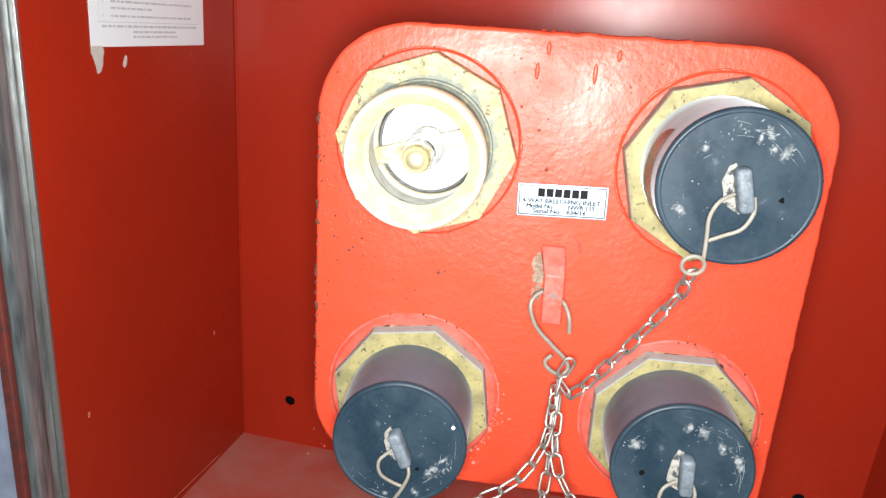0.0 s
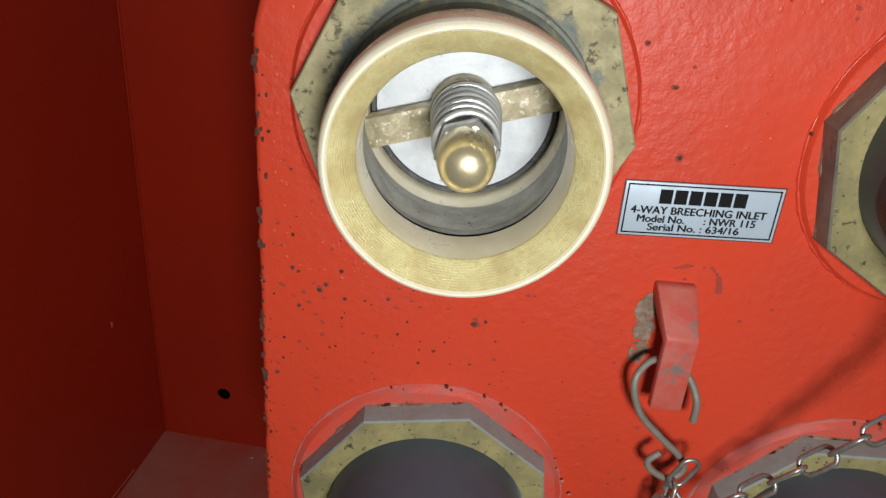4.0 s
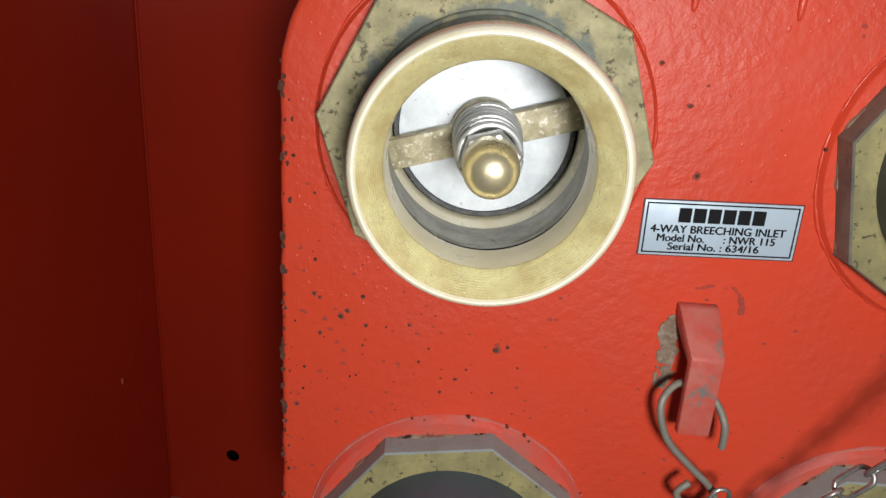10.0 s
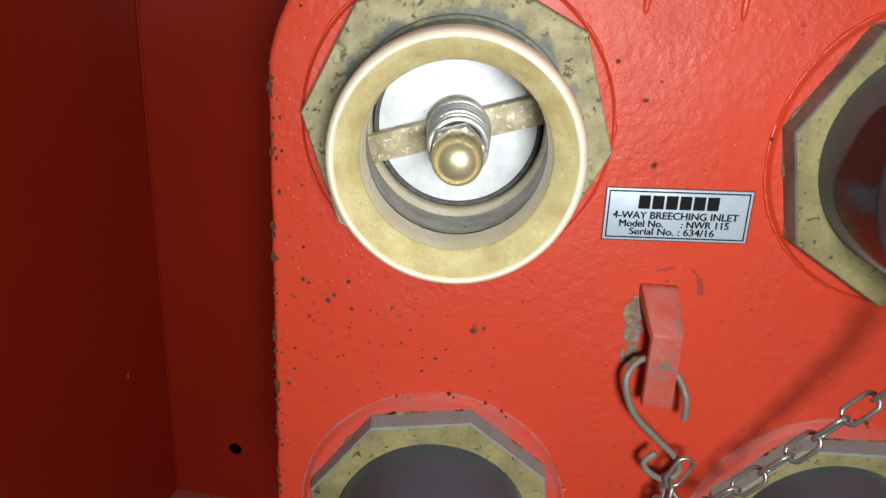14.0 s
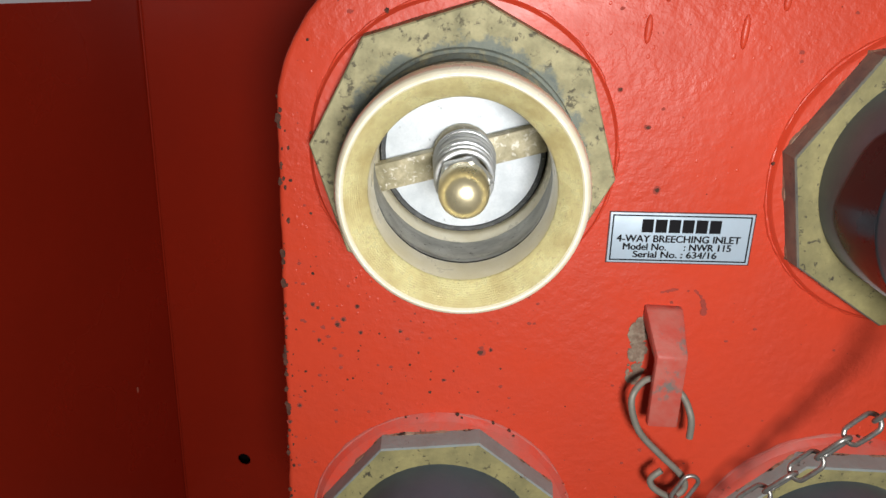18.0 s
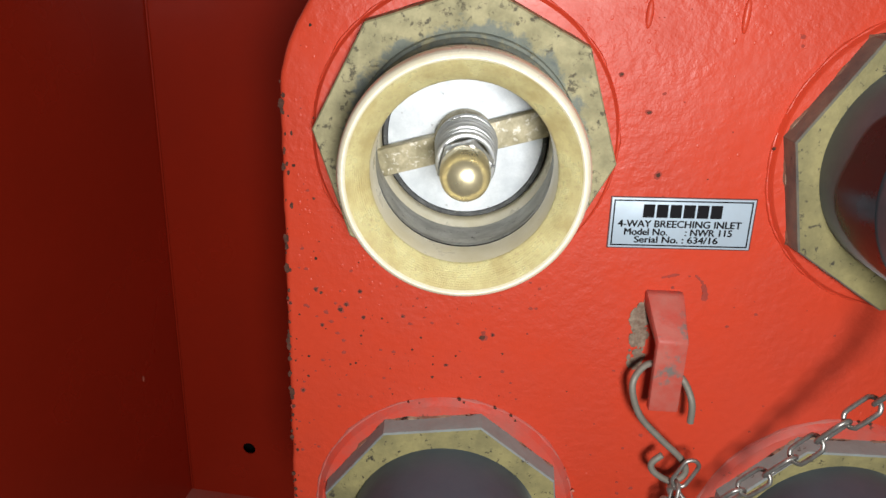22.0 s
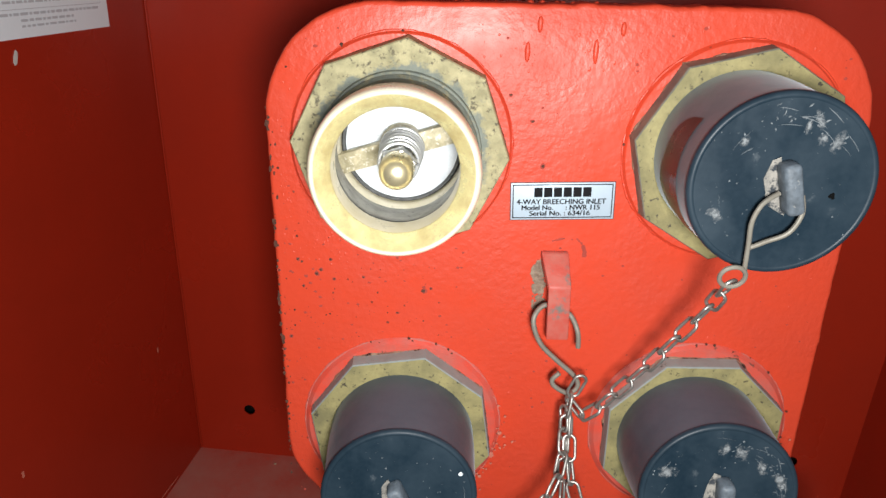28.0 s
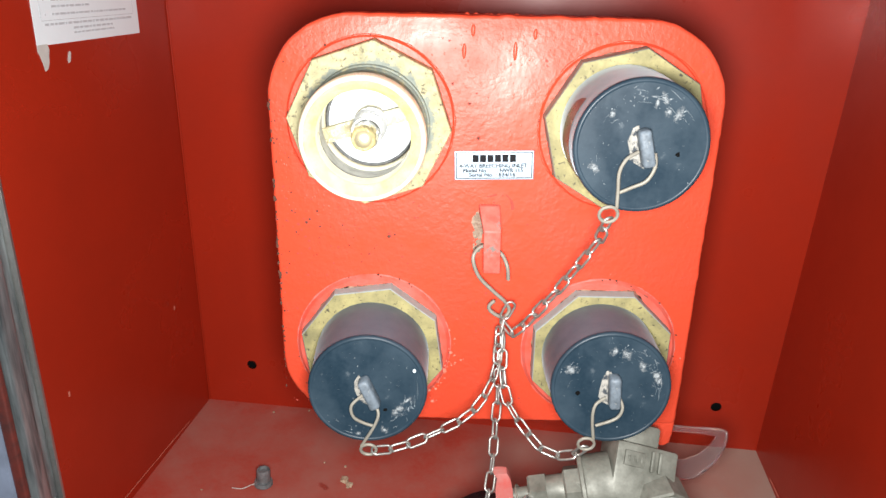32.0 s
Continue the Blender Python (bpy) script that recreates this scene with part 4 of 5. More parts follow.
def blank_cap(label_text, at, turn, lug_turn, strands, eye, holes, scuffs, seed, sleeve=CAP_SIDE):
    cap = thing("blank_cap", label_text, "cap", group="blank caps")
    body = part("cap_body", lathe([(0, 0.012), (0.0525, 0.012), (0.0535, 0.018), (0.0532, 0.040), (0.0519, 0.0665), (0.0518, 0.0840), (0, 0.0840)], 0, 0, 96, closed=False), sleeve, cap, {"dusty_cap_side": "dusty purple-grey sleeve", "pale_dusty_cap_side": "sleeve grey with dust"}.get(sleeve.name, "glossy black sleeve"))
    face = part("cap_face", lathe([(0, 0.0836), (0.0516, 0.0836), (0.0521, 0.0841), (0.0521, 0.0850), (0.0517, 0.0863), (0.0508, 0.0872), (0.0498, 0.0876),
                                   (0.0488, 0.0875), (0.0482, 0.0870), (0.0150, 0.0870), (0, 0.0870)], 0, 0, 96, closed=False), CAP_BLACK, cap, "scuffed black face")
    fin = box(-0.0048, 0.0048, -0.1005, -0.0860, -0.0145, 0.0145, 0.0028, 3)
    bmesh.ops.transform(fin, matrix=Matrix.Rotation(radians(lug_turn), 4, "Y") @ Matrix.Translation((0.0020, 0, 0)), verts=fin.verts)
    part("fin", fin, FIN, face, "fin worn to pale slate")
    r2 = random.Random(seed)
    pale = bmesh.new()
    edge = [(0.0, 0.016), (-0.004, 0.0165), (-0.0065, 0.012), (-0.0095, 0.006), (-0.0105, -0.002), (-0.0095, -0.008), (-0.0065, -0.013), (-0.001, -0.0165), (0.0, -0.010), (0.0, 0.005)]
    flat_ring = [pale.verts.new((x * (1 + 0.25 * (r2.random() - 0.5)), -0.0875 - 0.0012 * (x > -0.003), z * (1 + 0.2 * (r2.random() - 0.5)))) for x, z in edge]
    pale.faces.new(flat_ring)
    bmesh.ops.transform(pale, matrix=Matrix.Rotation(radians(lug_turn), 4, "Y"), verts=pale.verts)
    part("worn_patch", pale, DUSTY, face, "pale worn patch beside the fin", smooth=False)
    for q, (a, rad, n, size) in enumerate(scuffs):
        for j in range(1 + n // 10):
            aa, rr, wide = radians(a + r2.uniform(-16, 16)), rad * 0.93 + r2.uniform(-0.006, 0.002), r2.uniform(0.004, 0.0085)
            mx, mz = rr * math.cos(aa), rr * math.sin(aa)
            wide = min(wide, 0.0470 - math.hypot(mx, mz))
            if wide > 0.002:
                smudge(mx, mz, wide, r2, face, 0.00001 * (j + 3 * q))
    scuff = bmesh.new()
    for a, rad, n, size in scuffs:
        slant = radians(a) + r2.uniform(-0.9, 0.9)
        for k in range(n):
            aa, rr = radians(a + 24 * (r2.random() + r2.random() - 1)), rad * 0.965 + 0.010 * (r2.random() + r2.random() - 1)
            px, pz = rr * math.cos(aa), rr * math.sin(aa)
            stroke = k % 4 < 2
            ln = size * (r2.uniform(0.25, 0.95) if stroke else r2.uniform(0.08, 0.32))
            th = r2.uniform(0.00012, 0.00055) if stroke else ln * r2.uniform(0.4, 0.9)
            tn, bow = slant + r2.gauss(0, 0.35 if stroke else 1.5), r2.uniform(-0.25, 0.25) * ln
            left, right = [], []
            for j in range(7):
                u = -1 + j / 3
                wide = th * (1 - u * u) * r2.uniform(0.5, 1.3) + 0.00003
                x0, z0 = u * ln, bow * u * u
                left.append((px + x0 * math.cos(tn) - (z0 + wide) * math.sin(tn), pz + x0 * math.sin(tn) + (z0 + wide) * math.cos(tn)))
                right.append((px + x0 * math.cos(tn) - (z0 - wide) * math.sin(tn), pz + x0 * math.sin(tn) + (z0 - wide) * math.cos(tn)))
            if max(math.hypot(x, z) for x, z in left + right) < 0.0478:
                lo = [scuff.verts.new((x, -0.0873, z)) for x, z in left]
                hi = [scuff.verts.new((x, -0.0873, z)) for x, z in right]
                for j in range(6):
                    scuff.faces.new((lo[j], lo[j + 1], hi[j + 1], hi[j]))
    for a, rad, n, size in scuffs:
        for k in range(n // 3):
            a0, rr, sweep = radians(a + r2.uniform(-35, 20)), rad + r2.uniform(-0.008, 0.003), r2.uniform(0.10, 0.45)
            drift, th = r2.uniform(-0.003, 0.003), r2.uniform(0.00006, 0.00018)
            rr = min(rr, 0.0468 - abs(drift))
            lo, hi = [], []
            for j in range(10):
                u = j / 9
                q, w = rr + drift * u, th * (0.25 + math.sin(math.pi * u)) * r2.uniform(0.6, 1.2)
                lo.append(scuff.verts.new(((q - w) * math.cos(a0 + sweep * u), -0.08735, (q - w) * math.sin(a0 + sweep * u))))
                hi.append(scuff.verts.new(((q + w) * math.cos(a0 + sweep * u), -0.08735, (q + w) * math.sin(a0 + sweep * u))))
            for j in range(9):
                scuff.faces.new((lo[j], lo[j + 1], hi[j + 1], hi[j]))
    for k in range(90):
        aa, rr = r2.uniform(0, 6.28), 0.0475 * math.sqrt(r2.random())
        flake(rr * math.cos(aa), rr * math.sin(aa), 0.00012 + 0.0005 * r2.random() ** 4, scuff, r2, -0.0872)
    tagged(part("scuffing", scuff, SCUFF, face, "pale scuffs", smooth=False), kind="stuff")
    # flat black spots stand for the shade inside the holes
    for hx, hz in holes:
        dot = bmesh.new()
        flake(hx * 0.965, hz * 0.965, 0.0020, dot, r2, -0.0874)
        part("vent_hole", dot, NEAR_BLACK, face)
    hook = part("wire_hook", tube([(x * 0.965, -d - 0.0118, z * 0.965) for x, z, d in strands[0]], 0.0014, 10, 6), WIRE, cap, "bent steel wire")
    part("wire_strand", tube([(x * 0.965, -d - 0.0118, z * 0.965) for x, z, d in strands[1]], 0.0014, 10, 6), WIRE, hook)
    ex, ez, ed, er = eye[0] * 0.965, eye[1] * 0.965, eye[2] + 0.0118, eye[3]
    ring = [(ex + er * math.cos(a), -ed - 0.002 * math.sin(a), ez + er * 0.95 * math.sin(a)) for a in [k * 6.2832 / 12 for k in range(12)]]
    part("eye", tube(ring, 0.0014, 10, 3, closed=True), WIRE, hook)
    cap.matrix_world = pose(at[0], at[1], at[2], *turn)
    EYES.append(cap.matrix_world @ Vector((ex, -ed, ez)))
    return cap


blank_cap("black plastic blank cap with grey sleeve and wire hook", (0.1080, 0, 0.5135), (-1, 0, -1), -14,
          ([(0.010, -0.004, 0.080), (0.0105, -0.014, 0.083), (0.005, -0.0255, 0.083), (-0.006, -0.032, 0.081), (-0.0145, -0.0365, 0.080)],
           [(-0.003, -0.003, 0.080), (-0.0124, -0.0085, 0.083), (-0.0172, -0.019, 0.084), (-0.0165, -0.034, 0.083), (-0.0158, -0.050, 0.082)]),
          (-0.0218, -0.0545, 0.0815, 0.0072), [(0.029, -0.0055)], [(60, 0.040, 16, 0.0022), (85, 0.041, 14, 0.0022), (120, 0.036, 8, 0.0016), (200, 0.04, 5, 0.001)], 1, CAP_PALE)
blank_cap("black plastic blank cap with a white paint dot", (-0.1085, 0, 0.2905), (-2.3, 0, 2.0), -24,
          ([(-0.004, -0.002, 0.080), (-0.014, -0.011, 0.083), (-0.0126, -0.0225, 0.083), (-0.004, -0.0300, 0.081), (0.005, -0.034, 0.080)],
           [(0.007, -0.010, 0.080), (0.0100, -0.020, 0.083), (0.006, -0.032, 0.084), (-0.001, -0.045, 0.083), (-0.006, -0.054, 0.082)]),
          (0.0005, -0.0580, 0.0815, 0.0068), [(0.016, -0.020)], [(-28, 0.041, 22, 0.0020), (-60, 0.044, 6, 0.0014), (-110, 0.047, 8, 0.0010)], 2)
blank_cap("black plastic blank cap scratched along its rim", (0.1078, 0, 0.2935), (-5.5, 0, -1.6), -3,
          ([(0.007, -0.006, 0.080), (0.0102, -0.0150, 0.083), (0.0054, -0.0255, 0.083), (-0.0118, -0.0345, 0.081)],
           [(-0.005, -0.007, 0.080), (-0.0139, -0.013, 0.083), (-0.0158, -0.026, 0.084), (-0.0128, -0.049, 0.082)]),
          (-0.0190, -0.0530, 0.0815, 0.0070), [(-0.029, -0.006)], [(35, 0.042, 18, 0.0018), (5, 0.043, 12, 0.0016), (75, 0.040, 10, 0.0015), (150, 0.04, 8, 0.001)], 3)
wiped = bmesh.new()
rows2 = []
for k in range(33):
    u = -1 + 2 * k / 32
    a = radians(186 + 44 * u)
    deep = 0.0692 - 0.030 * math.sqrt(max(0.0, 1 - u * u)) * (1 + 0.12 * math.sin(5 * u))
    row = []
    for j in range(5):
        d = 0.0665 + (deep - 0.0692) * j / 4
        rr = 0.0537 - 0.0013 * max(0.0, d - 0.040) / 0.0265
        row.append(wiped.verts.new((rr * math.cos(a), -d, rr * math.sin(a))))
    rows2.append(row)
for p, q in zip(rows2, rows2[1:]):
    for j in range(4):
        wiped.faces.new((p[j], p[j + 1], q[j + 1], q[j]))
bmesh.ops.remove_doubles(wiped, verts=wiped.verts, dist=0.00001)
part("wiped_patch", wiped, GLOSS_BLACK, bpy.data.objects["blank_cap"], "glossy black patch wiped clean of dust")
dot = bmesh.new()
flake(0.0405, 0.0195, 0.0019, dot, rnd, -0.0880)
part("paint_dot", dot, PAPER, bpy.data.objects["blank_cap.001"], "white paint dot", smooth=False)
blank_cap("spare black blank cap hanging from a chain", (-0.036, -0.062, 0.141), (62, -28, 20), 40,
          ([(-0.004, -0.002, 0.080), (-0.010, 0.011, 0.083), (-0.0126, 0.0225, 0.083)],
           [(0.007, 0.010, 0.080), (0.0100, 0.020, 0.083), (0.006, 0.032, 0.084)]),
          (0.0005, 0.0400, 0.0815, 0.0068), [(0.016, -0.020)], [(-28, 0.041, 12, 0.0015)], 4, GLOSS_BLACK)

# ---- the wire hook on the lug, and the chains ----
s_hook = part("s_hook", tube([(0.0175, -0.0185, 0.372), (0.0160, -0.0190, 0.385), (0.0105, -0.0140, 0.3955), (0.0, -0.0115, 0.4005), (-0.0090, -0.0140, 0.4020), (-0.0155, -0.0185, 0.3930),
                              (-0.0100, -0.0200, 0.3760), (0.0030, -0.0200, 0.3620), (0.0165, -0.0190, 0.3490), (0.0200, -0.0185, 0.3400), (0.0140, -0.0185, 0.3340),
                              (0.0040, -0.0190, 0.3390), (0.0010, -0.0190, 0.3450), (0.0060, -0.0190, 0.3510)], 0.0018, 12, 6), WIRE, None, "bent steel wire hook on the red lug")
tagged(s_hook, category="hook")

link_bm = bmesh.new()
LONG, HALF, WIRE_R, PITCH = 0.0210, 0.0042, 0.00115, 0.0161
run = LONG / 2 - WIRE_R - HALF + 0.0000
loop = [(run + HALF * math.cos(a), HALF * math.sin(a), 0) for a in [radians(-90 + 180 * k / 6) for k in range(7)]]
loop += [(-run + HALF * math.cos(a), HALF * math.sin(a), 0) for a in [radians(90 + 180 * k / 6) for k in range(7)]]
tube(loop, WIRE_R, 8, 2, closed=True, bm=link_bm)
link_mesh = bpy.data.meshes.new("chain_link")
link_bm.to_mesh(link_mesh)
link_bm.free()
link_mesh.materials.append(CHAIN_STEEL)
link_mesh.polygons.foreach_set("use_smooth", [True] * len(link_mesh.polygons))


def chain(label_text, points, seed, twist=0.0):
    """Links strung at equal steps along a smooth line; every other link is turned by a right angle."""
    th = thing("chain", label_text, "chain", group="cap chains")
    P = [Vector(p) for p in points]
    line = []
    for i in range(len(P) - 1):
        a, b, c, d = (P[min(max(i + k, 0), len(P) - 1)] for k in (-1, 0, 1, 2))
        line += [0.5 * (2 * b + (c - a) * t + (2 * a - 5 * b + 4 * c - d) * t * t + (3 * b - a - 3 * c + d) * t ** 3) for t in [s / 40 for s in range(40)]]
    line.append(P[-1])
    r3, spots = random.Random(seed), [line[0]]
    for p, q in zip(line, line[1:]):
        if (q - spots[-1]).length >= PITCH:
            spots.append(q)
    for k, (p, q) in enumerate(zip(spots, spots[1:])):
        d = (q - p).normalized()
        side = d.cross(Vector((0, 1, 0))).normalized()
        up = side.cross(d)
        m = Matrix((d, side, up)).transposed().to_4x4()
        ob = new("link", link_mesh)
        ob.parent = th
        ob.matrix_local = Matrix.Translation((p + q) / 2) @ m @ Matrix.Rotation(radians(twist + 90 * (k % 2) + r3.uniform(-14, 14)), 4, "X")
    return th


chain("steel link chain to the upper cap", [EYES[0] + Vector((0.001, 0.003, -0.0045)), (0.0845, -0.070, 0.431), (0.0720, -0.060, 0.4050), (0.0590, -0.051, 0.379), (0.0430, -0.043, 0.3530), (0.0270, -0.0345, 0.3275), (0.0150, -0.0270, 0.3215), (0.0125, -0.0200, 0.337)], 1, 35)
chain("steel link chain sagging to the lower cap", [EYES[1] + Vector((0.004, 0.001, -0.002)), (-0.079, -0.087, 0.2350), (-0.049, -0.080, 0.245), (-0.016, -0.070, 0.260), (0.003, -0.055, 0.281), (0.010, -0.040, 0.300), (0.0105, -0.0260, 0.3190), (0.0100, -0.0215, 0.336)], 2, 60)
chain("steel link chain sagging to the capped inlet", [EYES[2] + Vector((0.0, 0.001, -0.004)), (0.076, -0.087, 0.2310), (0.054, -0.080, 0.2295), (0.034, -0.065, 0.246), (0.020, -0.055, 0.265), (0.0145, -0.043, 0.290), (0.0150, -0.028, 0.3150), (0.0155, -0.0225, 0.336)], 3, 20)
chain("steel link chain hanging down past the red handle", [(0.0215, -0.0240, 0.3510), (0.0130, -0.0240, 0.3300), (0.0120, -0.0300, 0.3150), (0.012, -0.040, 0.265), (0.010, -0.050, 0.238), (0.009, -0.060, 0.2120), (0.005, -0.086, 0.1930), (0.001, -0.094, 0.169), (0.004, -0.098, 0.145), (0.006, -0.1, 0.12)], 4, 10)


# ---- drain valve below the plate ----
valve = thing("drain_valve", "grey gunmetal drain valve with a red lever handle", "valve")
A = Vector((-0.97, 0.05, -0.22)).normalized()          # the spindle's way
B0 = Vector((0.128, -0.050, 0.172))


def rod(profile, place, way, name, material, parent, label="", seg=40, spin=0.0, sharp=35):
    return part(name, along(lathe(profile, 0, 0, seg, closed=False), place, way, spin), material, parent, label, sharp=sharp)


BODY = Matrix.Translation((0.150, -0.045, 0.182)) @ Matrix.Rotation(radians(14), 4, "Y") @ Matrix.Rotation(radians(-36), 4, "X")


def block(name, x0, x1, y0, y1, z0, z1, bevel, parent, material=None):
    bm = box(x0, x1, y0, y1, z0, z1, bevel, 2)
    bmesh.ops.transform(bm, matrix=BODY, verts=bm.verts)
    return part(name, bm, material or GUNMETAL, parent)


body = block("valve_body", -0.030, 0.032, -0.022, 0.026, -0.030, 0.026, 0.0035, valve)
block("body_shoulder", -0.024, 0.014, -0.016, 0.022, 0.024, 0.046, 0.004, body)
block("cast_pad", -0.022, -0.002, -0.0245, -0.020, 0.004, 0.018, 0.0008, body)
for k in range(2):
    block("cast_rib", 0.004 + 0.0075 * k, 0.0075 + 0.0075 * k, -0.0255, -0.020, 0.002, 0.022, 0.001, body)
for k in range(4):
    block("cast_mark", -0.019 + 0.0042 * k, -0.0165 + 0.0042 * k, -0.0252, -0.024, 0.008, 0.0135, 0.0003, body)
rod([(0, 0), (0.031, 0), (0.031, 0.026), (0, 0.026)], B0, A, "bonnet", GUNMETAL, valve)
rod([(0, 0.026), (0.036, 0.026), (0.037, 0.027), (0.037, 0.030), (0.036, 0.031), (0, 0.031)], B0, A, "flange", GUNMETAL, valve, "thin bright flange edge")
rod([(0, 0.031), (0.023, 0.031), (0.023, 0.045), (0.020, 0.047), (0, 0.047)], B0, A, "bonnet_hex", GUNMETAL, valve, seg=6, spin=0.3, sharp=20)
rod([(0, 0.047), (0.0155, 0.047), (0.0155, 0.064), (0, 0.064)], B0, A, "gland", GUNMETAL, valve)
rod([(0, 0.064), (0.0190, 0.064), (0.0190, 0.080), (0.017, 0.082), (0, 0.082)], B0, A, "gland_nut", GUNMETAL, valve, seg=6, spin=0.1, sharp=20)
rod([(0, 0.082), (0.0075, 0.082), (0.0075, 0.118), (0, 0.118)], B0, A, "spindle", GUNMETAL, valve, seg=24)
rod([(0, 0.112), (0.0080, 0.112), (0.0085, 0.116), (0.0060, 0.120), (0, 0.121)], B0, A, "spindle_nut", STEEL, valve, "bright nut on the spindle", seg=20)
chain("short steel link chain hanging from the valve spindle", [(0.0430, -0.0600, 0.1600), (0.0450, -0.0640, 0.1460), (0.0520, -0.0670, 0.1220), (0.0570, -0.0690, 0.0850)], 6, 40)
RC = B0 + A * 0.090
U2 = A.cross(Vector((0, 0, 1))).normalized()
W2 = U2.cross(A).normalized()
part("split_ring", tube([RC - Vector((0, 0, 0.0065)) + U2 * 0.0135 * math.cos(a) + W2 * 0.0150 * math.sin(a) + A * 0.003 * math.sin(a) for a in [k * math.pi / 7 for k in range(14)]], 0.0010, 8, 3, closed=True), WIRE, valve, "thin wire ring on the spindle")
out = Vector((0.16, -0.97, -0.16)).normalized()
O0 = (0.166, -0.050, 0.164)
rod([(0, 0), (0.0300, 0), (0.0300, 0.028), (0.0285, 0.030), (0, 0.030)], O0, out, "outlet_hex", GUNMETAL, valve, seg=8, spin=0.2, sharp=20)
rod([(0, 0.030), (0.0255, 0.030), (0.0265, 0.031), (0.0265, 0.048), (0.0255, 0.0495), (0.0215, 0.0500), (0.0205, 0.0485), (0, 0.0485)], O0, out, "outlet", PALE_CAST, valve, "pale scaly outlet")
rod([(0, 0.0480), (0.0060, 0.0480), (0.0055, 0.0555), (0, 0.0560)], O0, out, "outlet_plug", STEEL, valve, "square plug head", seg=4, sharp=20)
rod([(0, 0.0486), (0.0020, 0.0486), (0.0020, 0.0490), (0, 0.0490)], (O0[0] + 0.013, O0[1], O0[2] + 0.006), out, "outlet_hole", NEAR_BLACK, valve, seg=12)
hb = bmesh.new()
hand_line = [(0.0125, 0.206, 0.0075), (0.0160, 0.200, 0.0085), (0.0170, 0.188, 0.0080), (0.0185, 0.172, 0.0090), (0.0205, 0.158, 0.0120), (0.0230, 0.145, 0.0115), (0.0245, 0.128, 0.0085), (0.0275, 0.108, 0.0085), (0.0290, 0.085, 0.0080)]
rows = []
for x, z, w in hand_line:
    rows.append([hb.verts.new((x + 0.002 + dx * (0.0080 if z < 0.195 else 0.0062), -0.078 + dy * w * 0.7, z)) for dx, dy in ((-1, -0.8), (-0.6, -1), (0.6, -1), (1, -0.8), (1, 0.8), (0.6, 1), (-0.6, 1), (-1, 0.8))])
for r0, r1 in zip(rows, rows[1:]):
    for k in range(8):
        hb.faces.new((r0[k], r0[(k + 1) % 8], r1[(k + 1) % 8], r1[k]))
hb.faces.new(rows[0][::-1])
hb.faces.new(rows[-1])
bmesh.ops.recalc_face_normals(hb, faces=hb.faces)
part("lever_handle", hb, RED_HANDLE, valve, "chalky pink-red painted lever", sharp=50)

# ---- broken piece of clear plastic, a bolt end and crumbs on the cabinet's bottom ----
def at_cab(u, v, z):
    return CAB @ Vector((u, -v, z))


SHARD = [(0.206, 0.186), (0.225, 0.183), (0.245, 0.181), (0.264, 0.178), (0.268, 0.172), (0.266, 0.160), (0.258, 0.146), (0.245, 0.134), (0.229, 0.127), (0.212, 0.129),
         (0.207, 0.150), (0.222, 0.148), (0.238, 0.153), (0.250, 0.163), (0.256, 0.172), (0.240, 0.1755), (0.222, 0.178), (0.206, 0.180)]
shard = slab(SHARD[0:10] + SHARD[10:], 0.030, 0.0316)
for v in shard.verts:
    v.co.y += 0.25 * (0.19 - v.co.z) * -1 + 0.12 * (v.co.x - 0.206)
plastic = part("plastic_shard", shard, CLEAR, None, "broken crescent of clear plastic behind the valve", smooth=False)
tagged(plastic, category="plastic scrap")
part("moulded_rim", tube([(x, 0.0305 - 0.25 * (0.19 - z) + 0.12 * (x - 0.206), z) for x, z in SHARD[0:10]], 0.0013, 8, 4), CLEAR, plastic)

b0 = at_cab(0.156, 0.182, 0)
bolt = thing("bolt_end", "grey threaded bolt end standing on the cabinet bottom", "bolt")
part("shank", along(lathe([(0.0100, 0)] + [(0.0088 + 0.0004 * (j % 2), 0.0060 + 0.0014 * j) for j in range(12)] + [(0.0084, 0.0240), (0.0062, 0.0245), (0.0054, 0.0210), (0, 0.0210)], 0, 0, 24, closed=False), b0, (0.05, 0.02, 1)), ZINC_GREY, bolt)
part("nut", along(lathe([(0, 0), (0.0118, 0), (0.0124, 0.0010), (0.0124, 0.0028), (0.0116, 0.0034), (0.0120, 0.0044), (0.0116, 0.0062), (0, 0.0062)], 0, 0, 18, closed=False), b0, (0.05, 0.02, 1)), ZINC_GREY, bolt, sharp=20)
string = part("thread_scrap", tube([at_cab(0.118, 0.196, 0.001), at_cab(0.132, 0.197, 0.002), at_cab(0.142, 0.190, 0.0035), at_cab(0.150, 0.186, 0.005)], 0.0006, 6, 4), BARE, None, "short pale scrap of thread by the bolt")
tagged(string, category="thread")


def crumb(u, v, size, seed, name="plaster_crumb"):
    bm = bmesh.new()
    bmesh.ops.create_icosphere(bm, subdivisions=2, radius=size)
    for w in bm.verts:
        w.co *= 1 + 0.9 * noise.noise(w.co * 260 + Vector((seed, 0, 0)))
        w.co.z *= 0.6
    bmesh.ops.translate(bm, vec=at_cab(u, v, size * 0.4), verts=bm.verts)
    return tagged(part(name, bm, CRUMB, None, "pale crumb of plaster on the cabinet bottom", smooth=False), category="crumb", group="crumbs")


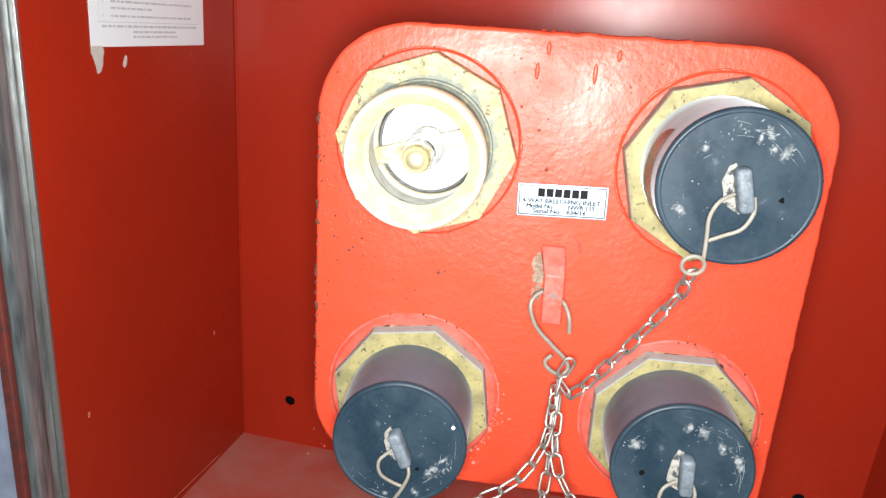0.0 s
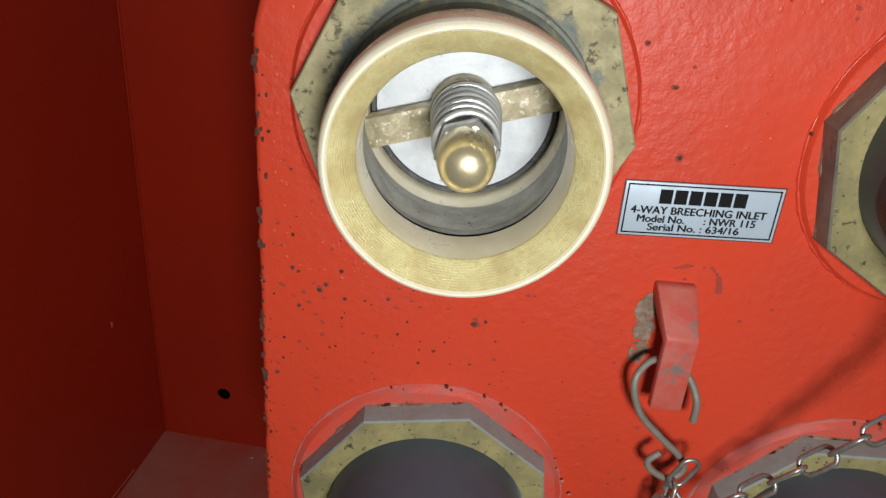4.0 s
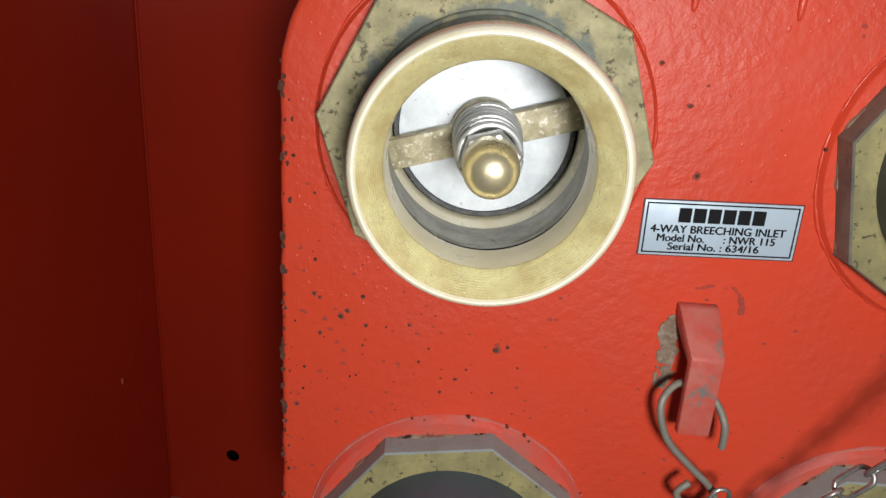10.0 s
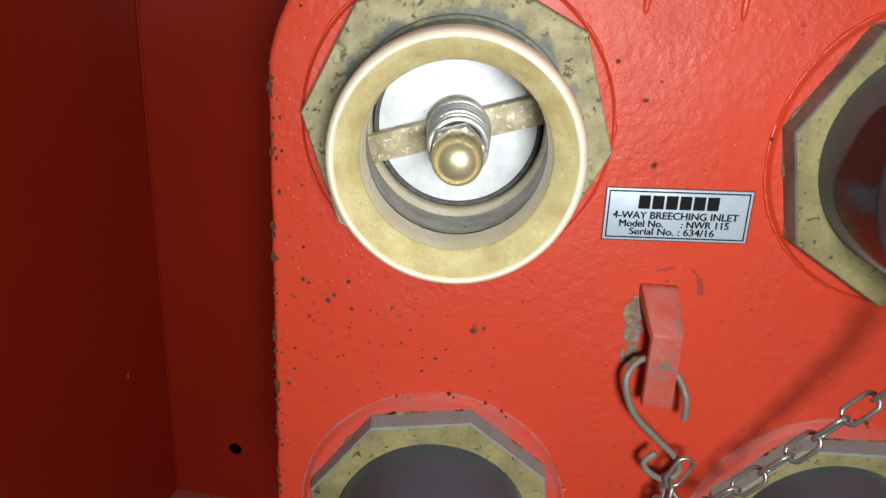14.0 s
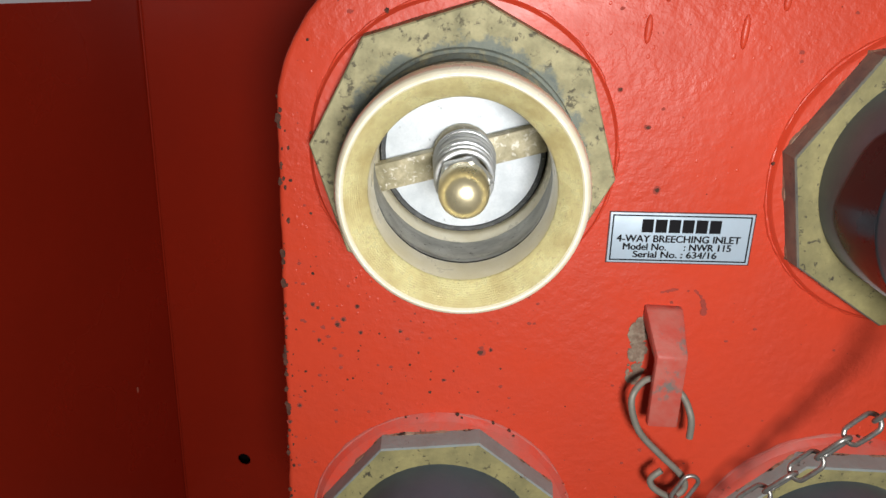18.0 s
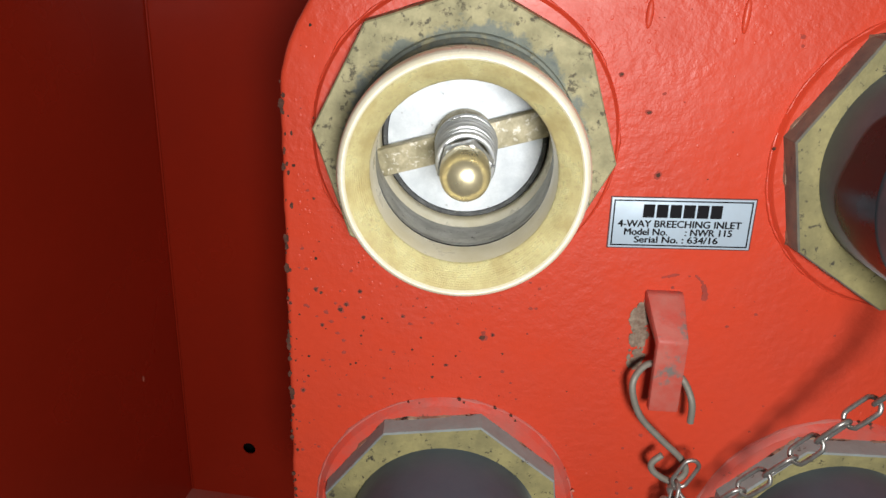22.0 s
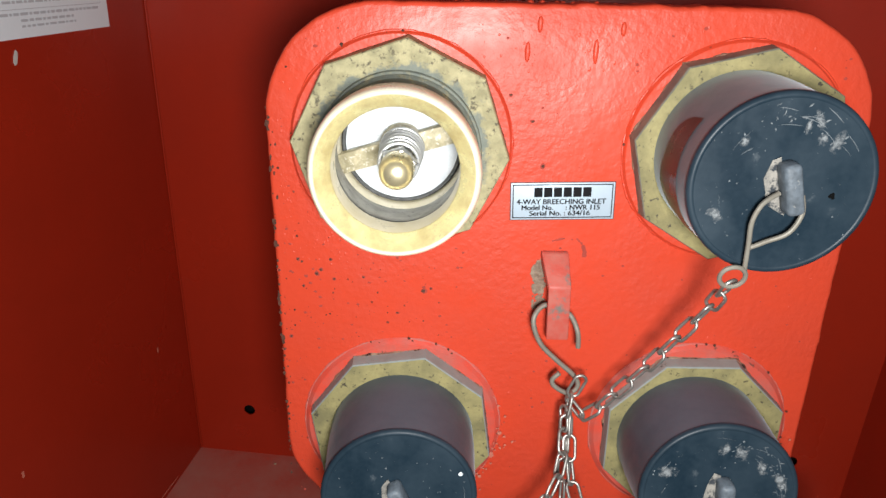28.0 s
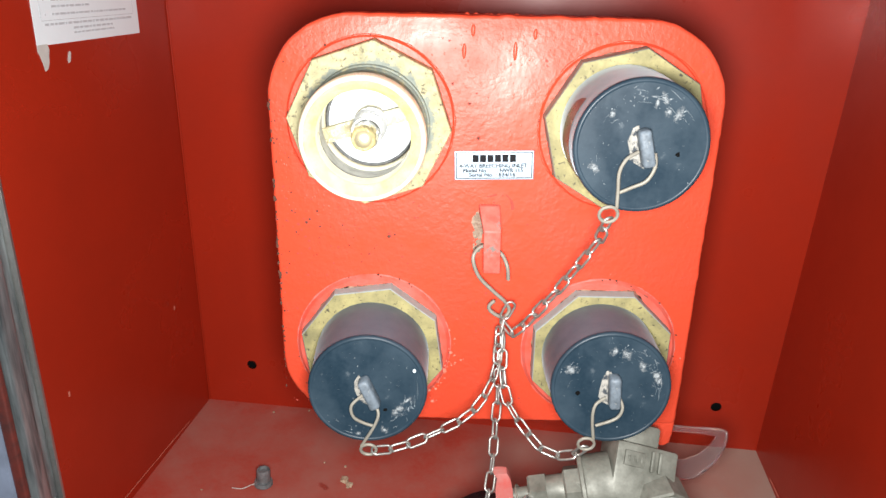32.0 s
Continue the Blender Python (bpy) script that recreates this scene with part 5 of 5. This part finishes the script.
for k, (u, v, s) in enumerate(((0.262, 0.160, 0.0055), (0.269, 0.168, 0.0045), (0.257, 0.156, 0.0035), (0.112, 0.019, 0.0016), (0.165, 0.006, 0.0016), (0.223, 0.126, 0.0014), (0.254, 0.130, 0.0016), (0.240, 0.215, 0.0014), (0.080, 0.205, 0.0014))):
    crumb(u, v, s, k)

def wipe_mark(u, v, wide, inner, long, turn):
    """A ring or blot rubbed out of the dust, soft at both edges."""
    bm = bmesh.new()
    fade = bm.verts.layers.float.new("fade")
    loops = []
    for j in range(28):
        a = 6.2832 * j / 28
        wob = 1 + 0.22 * noise.noise(Vector((math.cos(a) * 1.7, math.sin(a) * 1.7, u * 90)))
        row = []
        for k in range(5):
            r = wide * wob * (inner + (1 - inner) * k / 4)
            x, y = r * math.cos(a), r * long * math.sin(a)
            p = bm.verts.new(at_cab(u + x * math.cos(turn) - y * math.sin(turn), v + x * math.sin(turn) + y * math.cos(turn), 0.0005))
            p[fade] = (0.0, 0.9, 1.3, 0.9, 0.0)[k] if inner > 0.05 else (1.3, 1.2, 1.0, 0.6, 0.0)[k]
            row.append(p)
        loops.append(row)
    for p, q in zip(loops, loops[1:] + loops[:1]):
        for k in range(4):
            bm.faces.new((p[k], p[k + 1], q[k + 1], q[k]))
    ob = part("wipe_mark", bm, WIPED, cabinet, "dust rubbed off down to the red sheet", smooth=False)
    ob.matrix_parent_inverse = cabinet.matrix_world.inverted()


for u, v, wide, inner, long, turn in ((0.172, 0.262, 0.027, 0.22, 0.6, 0.2), (0.186, 0.266, 0.020, 0.30, 0.7, 1.1), (0.163, 0.268, 0.018, 0.02, 0.6, 0.5), (0.236, 0.174, 0.011, 0.02, 0.5, 0.6)):
    wipe_mark(u, v, wide, inner, long, turn)

# ---- the notice and marks on the side sheet ----
SIDE_M = CAB @ Matrix.Rotation(radians(90), 4, "Z") @ Matrix.Rotation(radians(90), 4, "X")     # x towards the back, y up, z out of the side sheet
notice = thing("notice", "white printed paper notice pasted on the red side sheet", "notice")
notice.matrix_world = SIDE_M @ Matrix.Translation((-0.1715, 0.5665, 0.0)) @ Matrix.Rotation(radians(-1.0), 4, "Z")
part("paper", box(-0.0965, 0.0965, 0, 0.272, 0.0003, 0.0007), PAPER, notice, smooth=False)
part("printed_rule", box(-0.085, 0.085, 0.0226, 0.0231, 0.0008, 0.0010), PRINT, notice, smooth=False)
for x in (-0.085, 0.085):
    part("printed_rule", box(x, x + 0.0005, 0.0231, 0.255, 0.0008, 0.0010), PRINT, notice, smooth=False)
r4 = random.Random(9)
for y, x0, x1, hgt in ((0.0190, -0.080, 0.082, 0.0022), (0.0138, -0.034, 0.040, 0.0020), (0.0092, -0.034, 0.042, 0.0018), (0.0285, -0.066, 0.070, 0.0020), (0.0358, -0.066, 0.000, 0.0020),
                        (0.0420, -0.066, 0.074, 0.0020), (0.0520, -0.066, 0.030, 0.0020), (0.0580, -0.066, 0.074, 0.0020), (0.0680, -0.066, 0.060, 0.0020), (0.0740, -0.066, 0.070, 0.0020), (0.0840, -0.066, 0.040, 0.0020), (0.0900, -0.066, 0.074, 0.0020)):
    x = x0
    while x < x1:
        w = min(r4.uniform(0.003, 0.011), x1 - x)
        part("print_bar", box(x, x + w, y - hgt / 2, y + hgt / 2, 0.0008, 0.0010), PRINT, notice, smooth=False)
        x += w + 0.0016
for y in (0.0285, 0.0420, 0.0580, 0.0740, 0.0900):
    part("print_bullet", box(-0.0780, -0.0765, y - 0.0008, y + 0.0008, 0.0008, 0.0010), PRINT, notice, smooth=False)


def mark(name, pts, label_text, material):
    bm = bmesh.new()
    ring = [bm.verts.new((-v, z + 0.010, 0.0004)) for v, z in pts]
    bm.faces.new(ring)
    out2 = bmesh.ops.extrude_face_region(bm, geom=bm.faces[:])
    bmesh.ops.translate(bm, vec=(0, 0, 0.0004), verts=[w for w in out2["geom"] if isinstance(w, bmesh.types.BMVert)])
    bmesh.ops.recalc_face_normals(bm, faces=bm.faces)
    ob = part(name, bm, material, cabinet, label_text, smooth=False)
    ob.matrix_parent_inverse = cabinet.matrix_world.inverted()
    ob.matrix_world = SIDE_M
    return ob


mark("bare_mark", [(0.268, 0.559), (0.252, 0.559), (0.2505, 0.553), (0.2525, 0.548), (0.2535, 0.541), (0.2570, 0.535), (0.2615, 0.5335), (0.2630, 0.540), (0.2660, 0.549), (0.2685, 0.553)], "bare grey patch torn under the notice", BARE)
mark("bare_mark", [(0.2190, 0.549), (0.2165, 0.5475), (0.2175, 0.543), (0.2195, 0.538), (0.2225, 0.537), (0.2235, 0.540), (0.2215, 0.545)], "small bare grey patch", BARE)
mark("bare_mark", [(0.0745, 0.188), (0.0725, 0.188), (0.0722, 0.183), (0.0740, 0.182)], "small pale nick", PRIMER_PINK)
mark("bare_mark", [(0.316, 0.200), (0.313, 0.200), (0.3135, 0.194), (0.3155, 0.194)], "small pale nick", PRIMER_PINK)
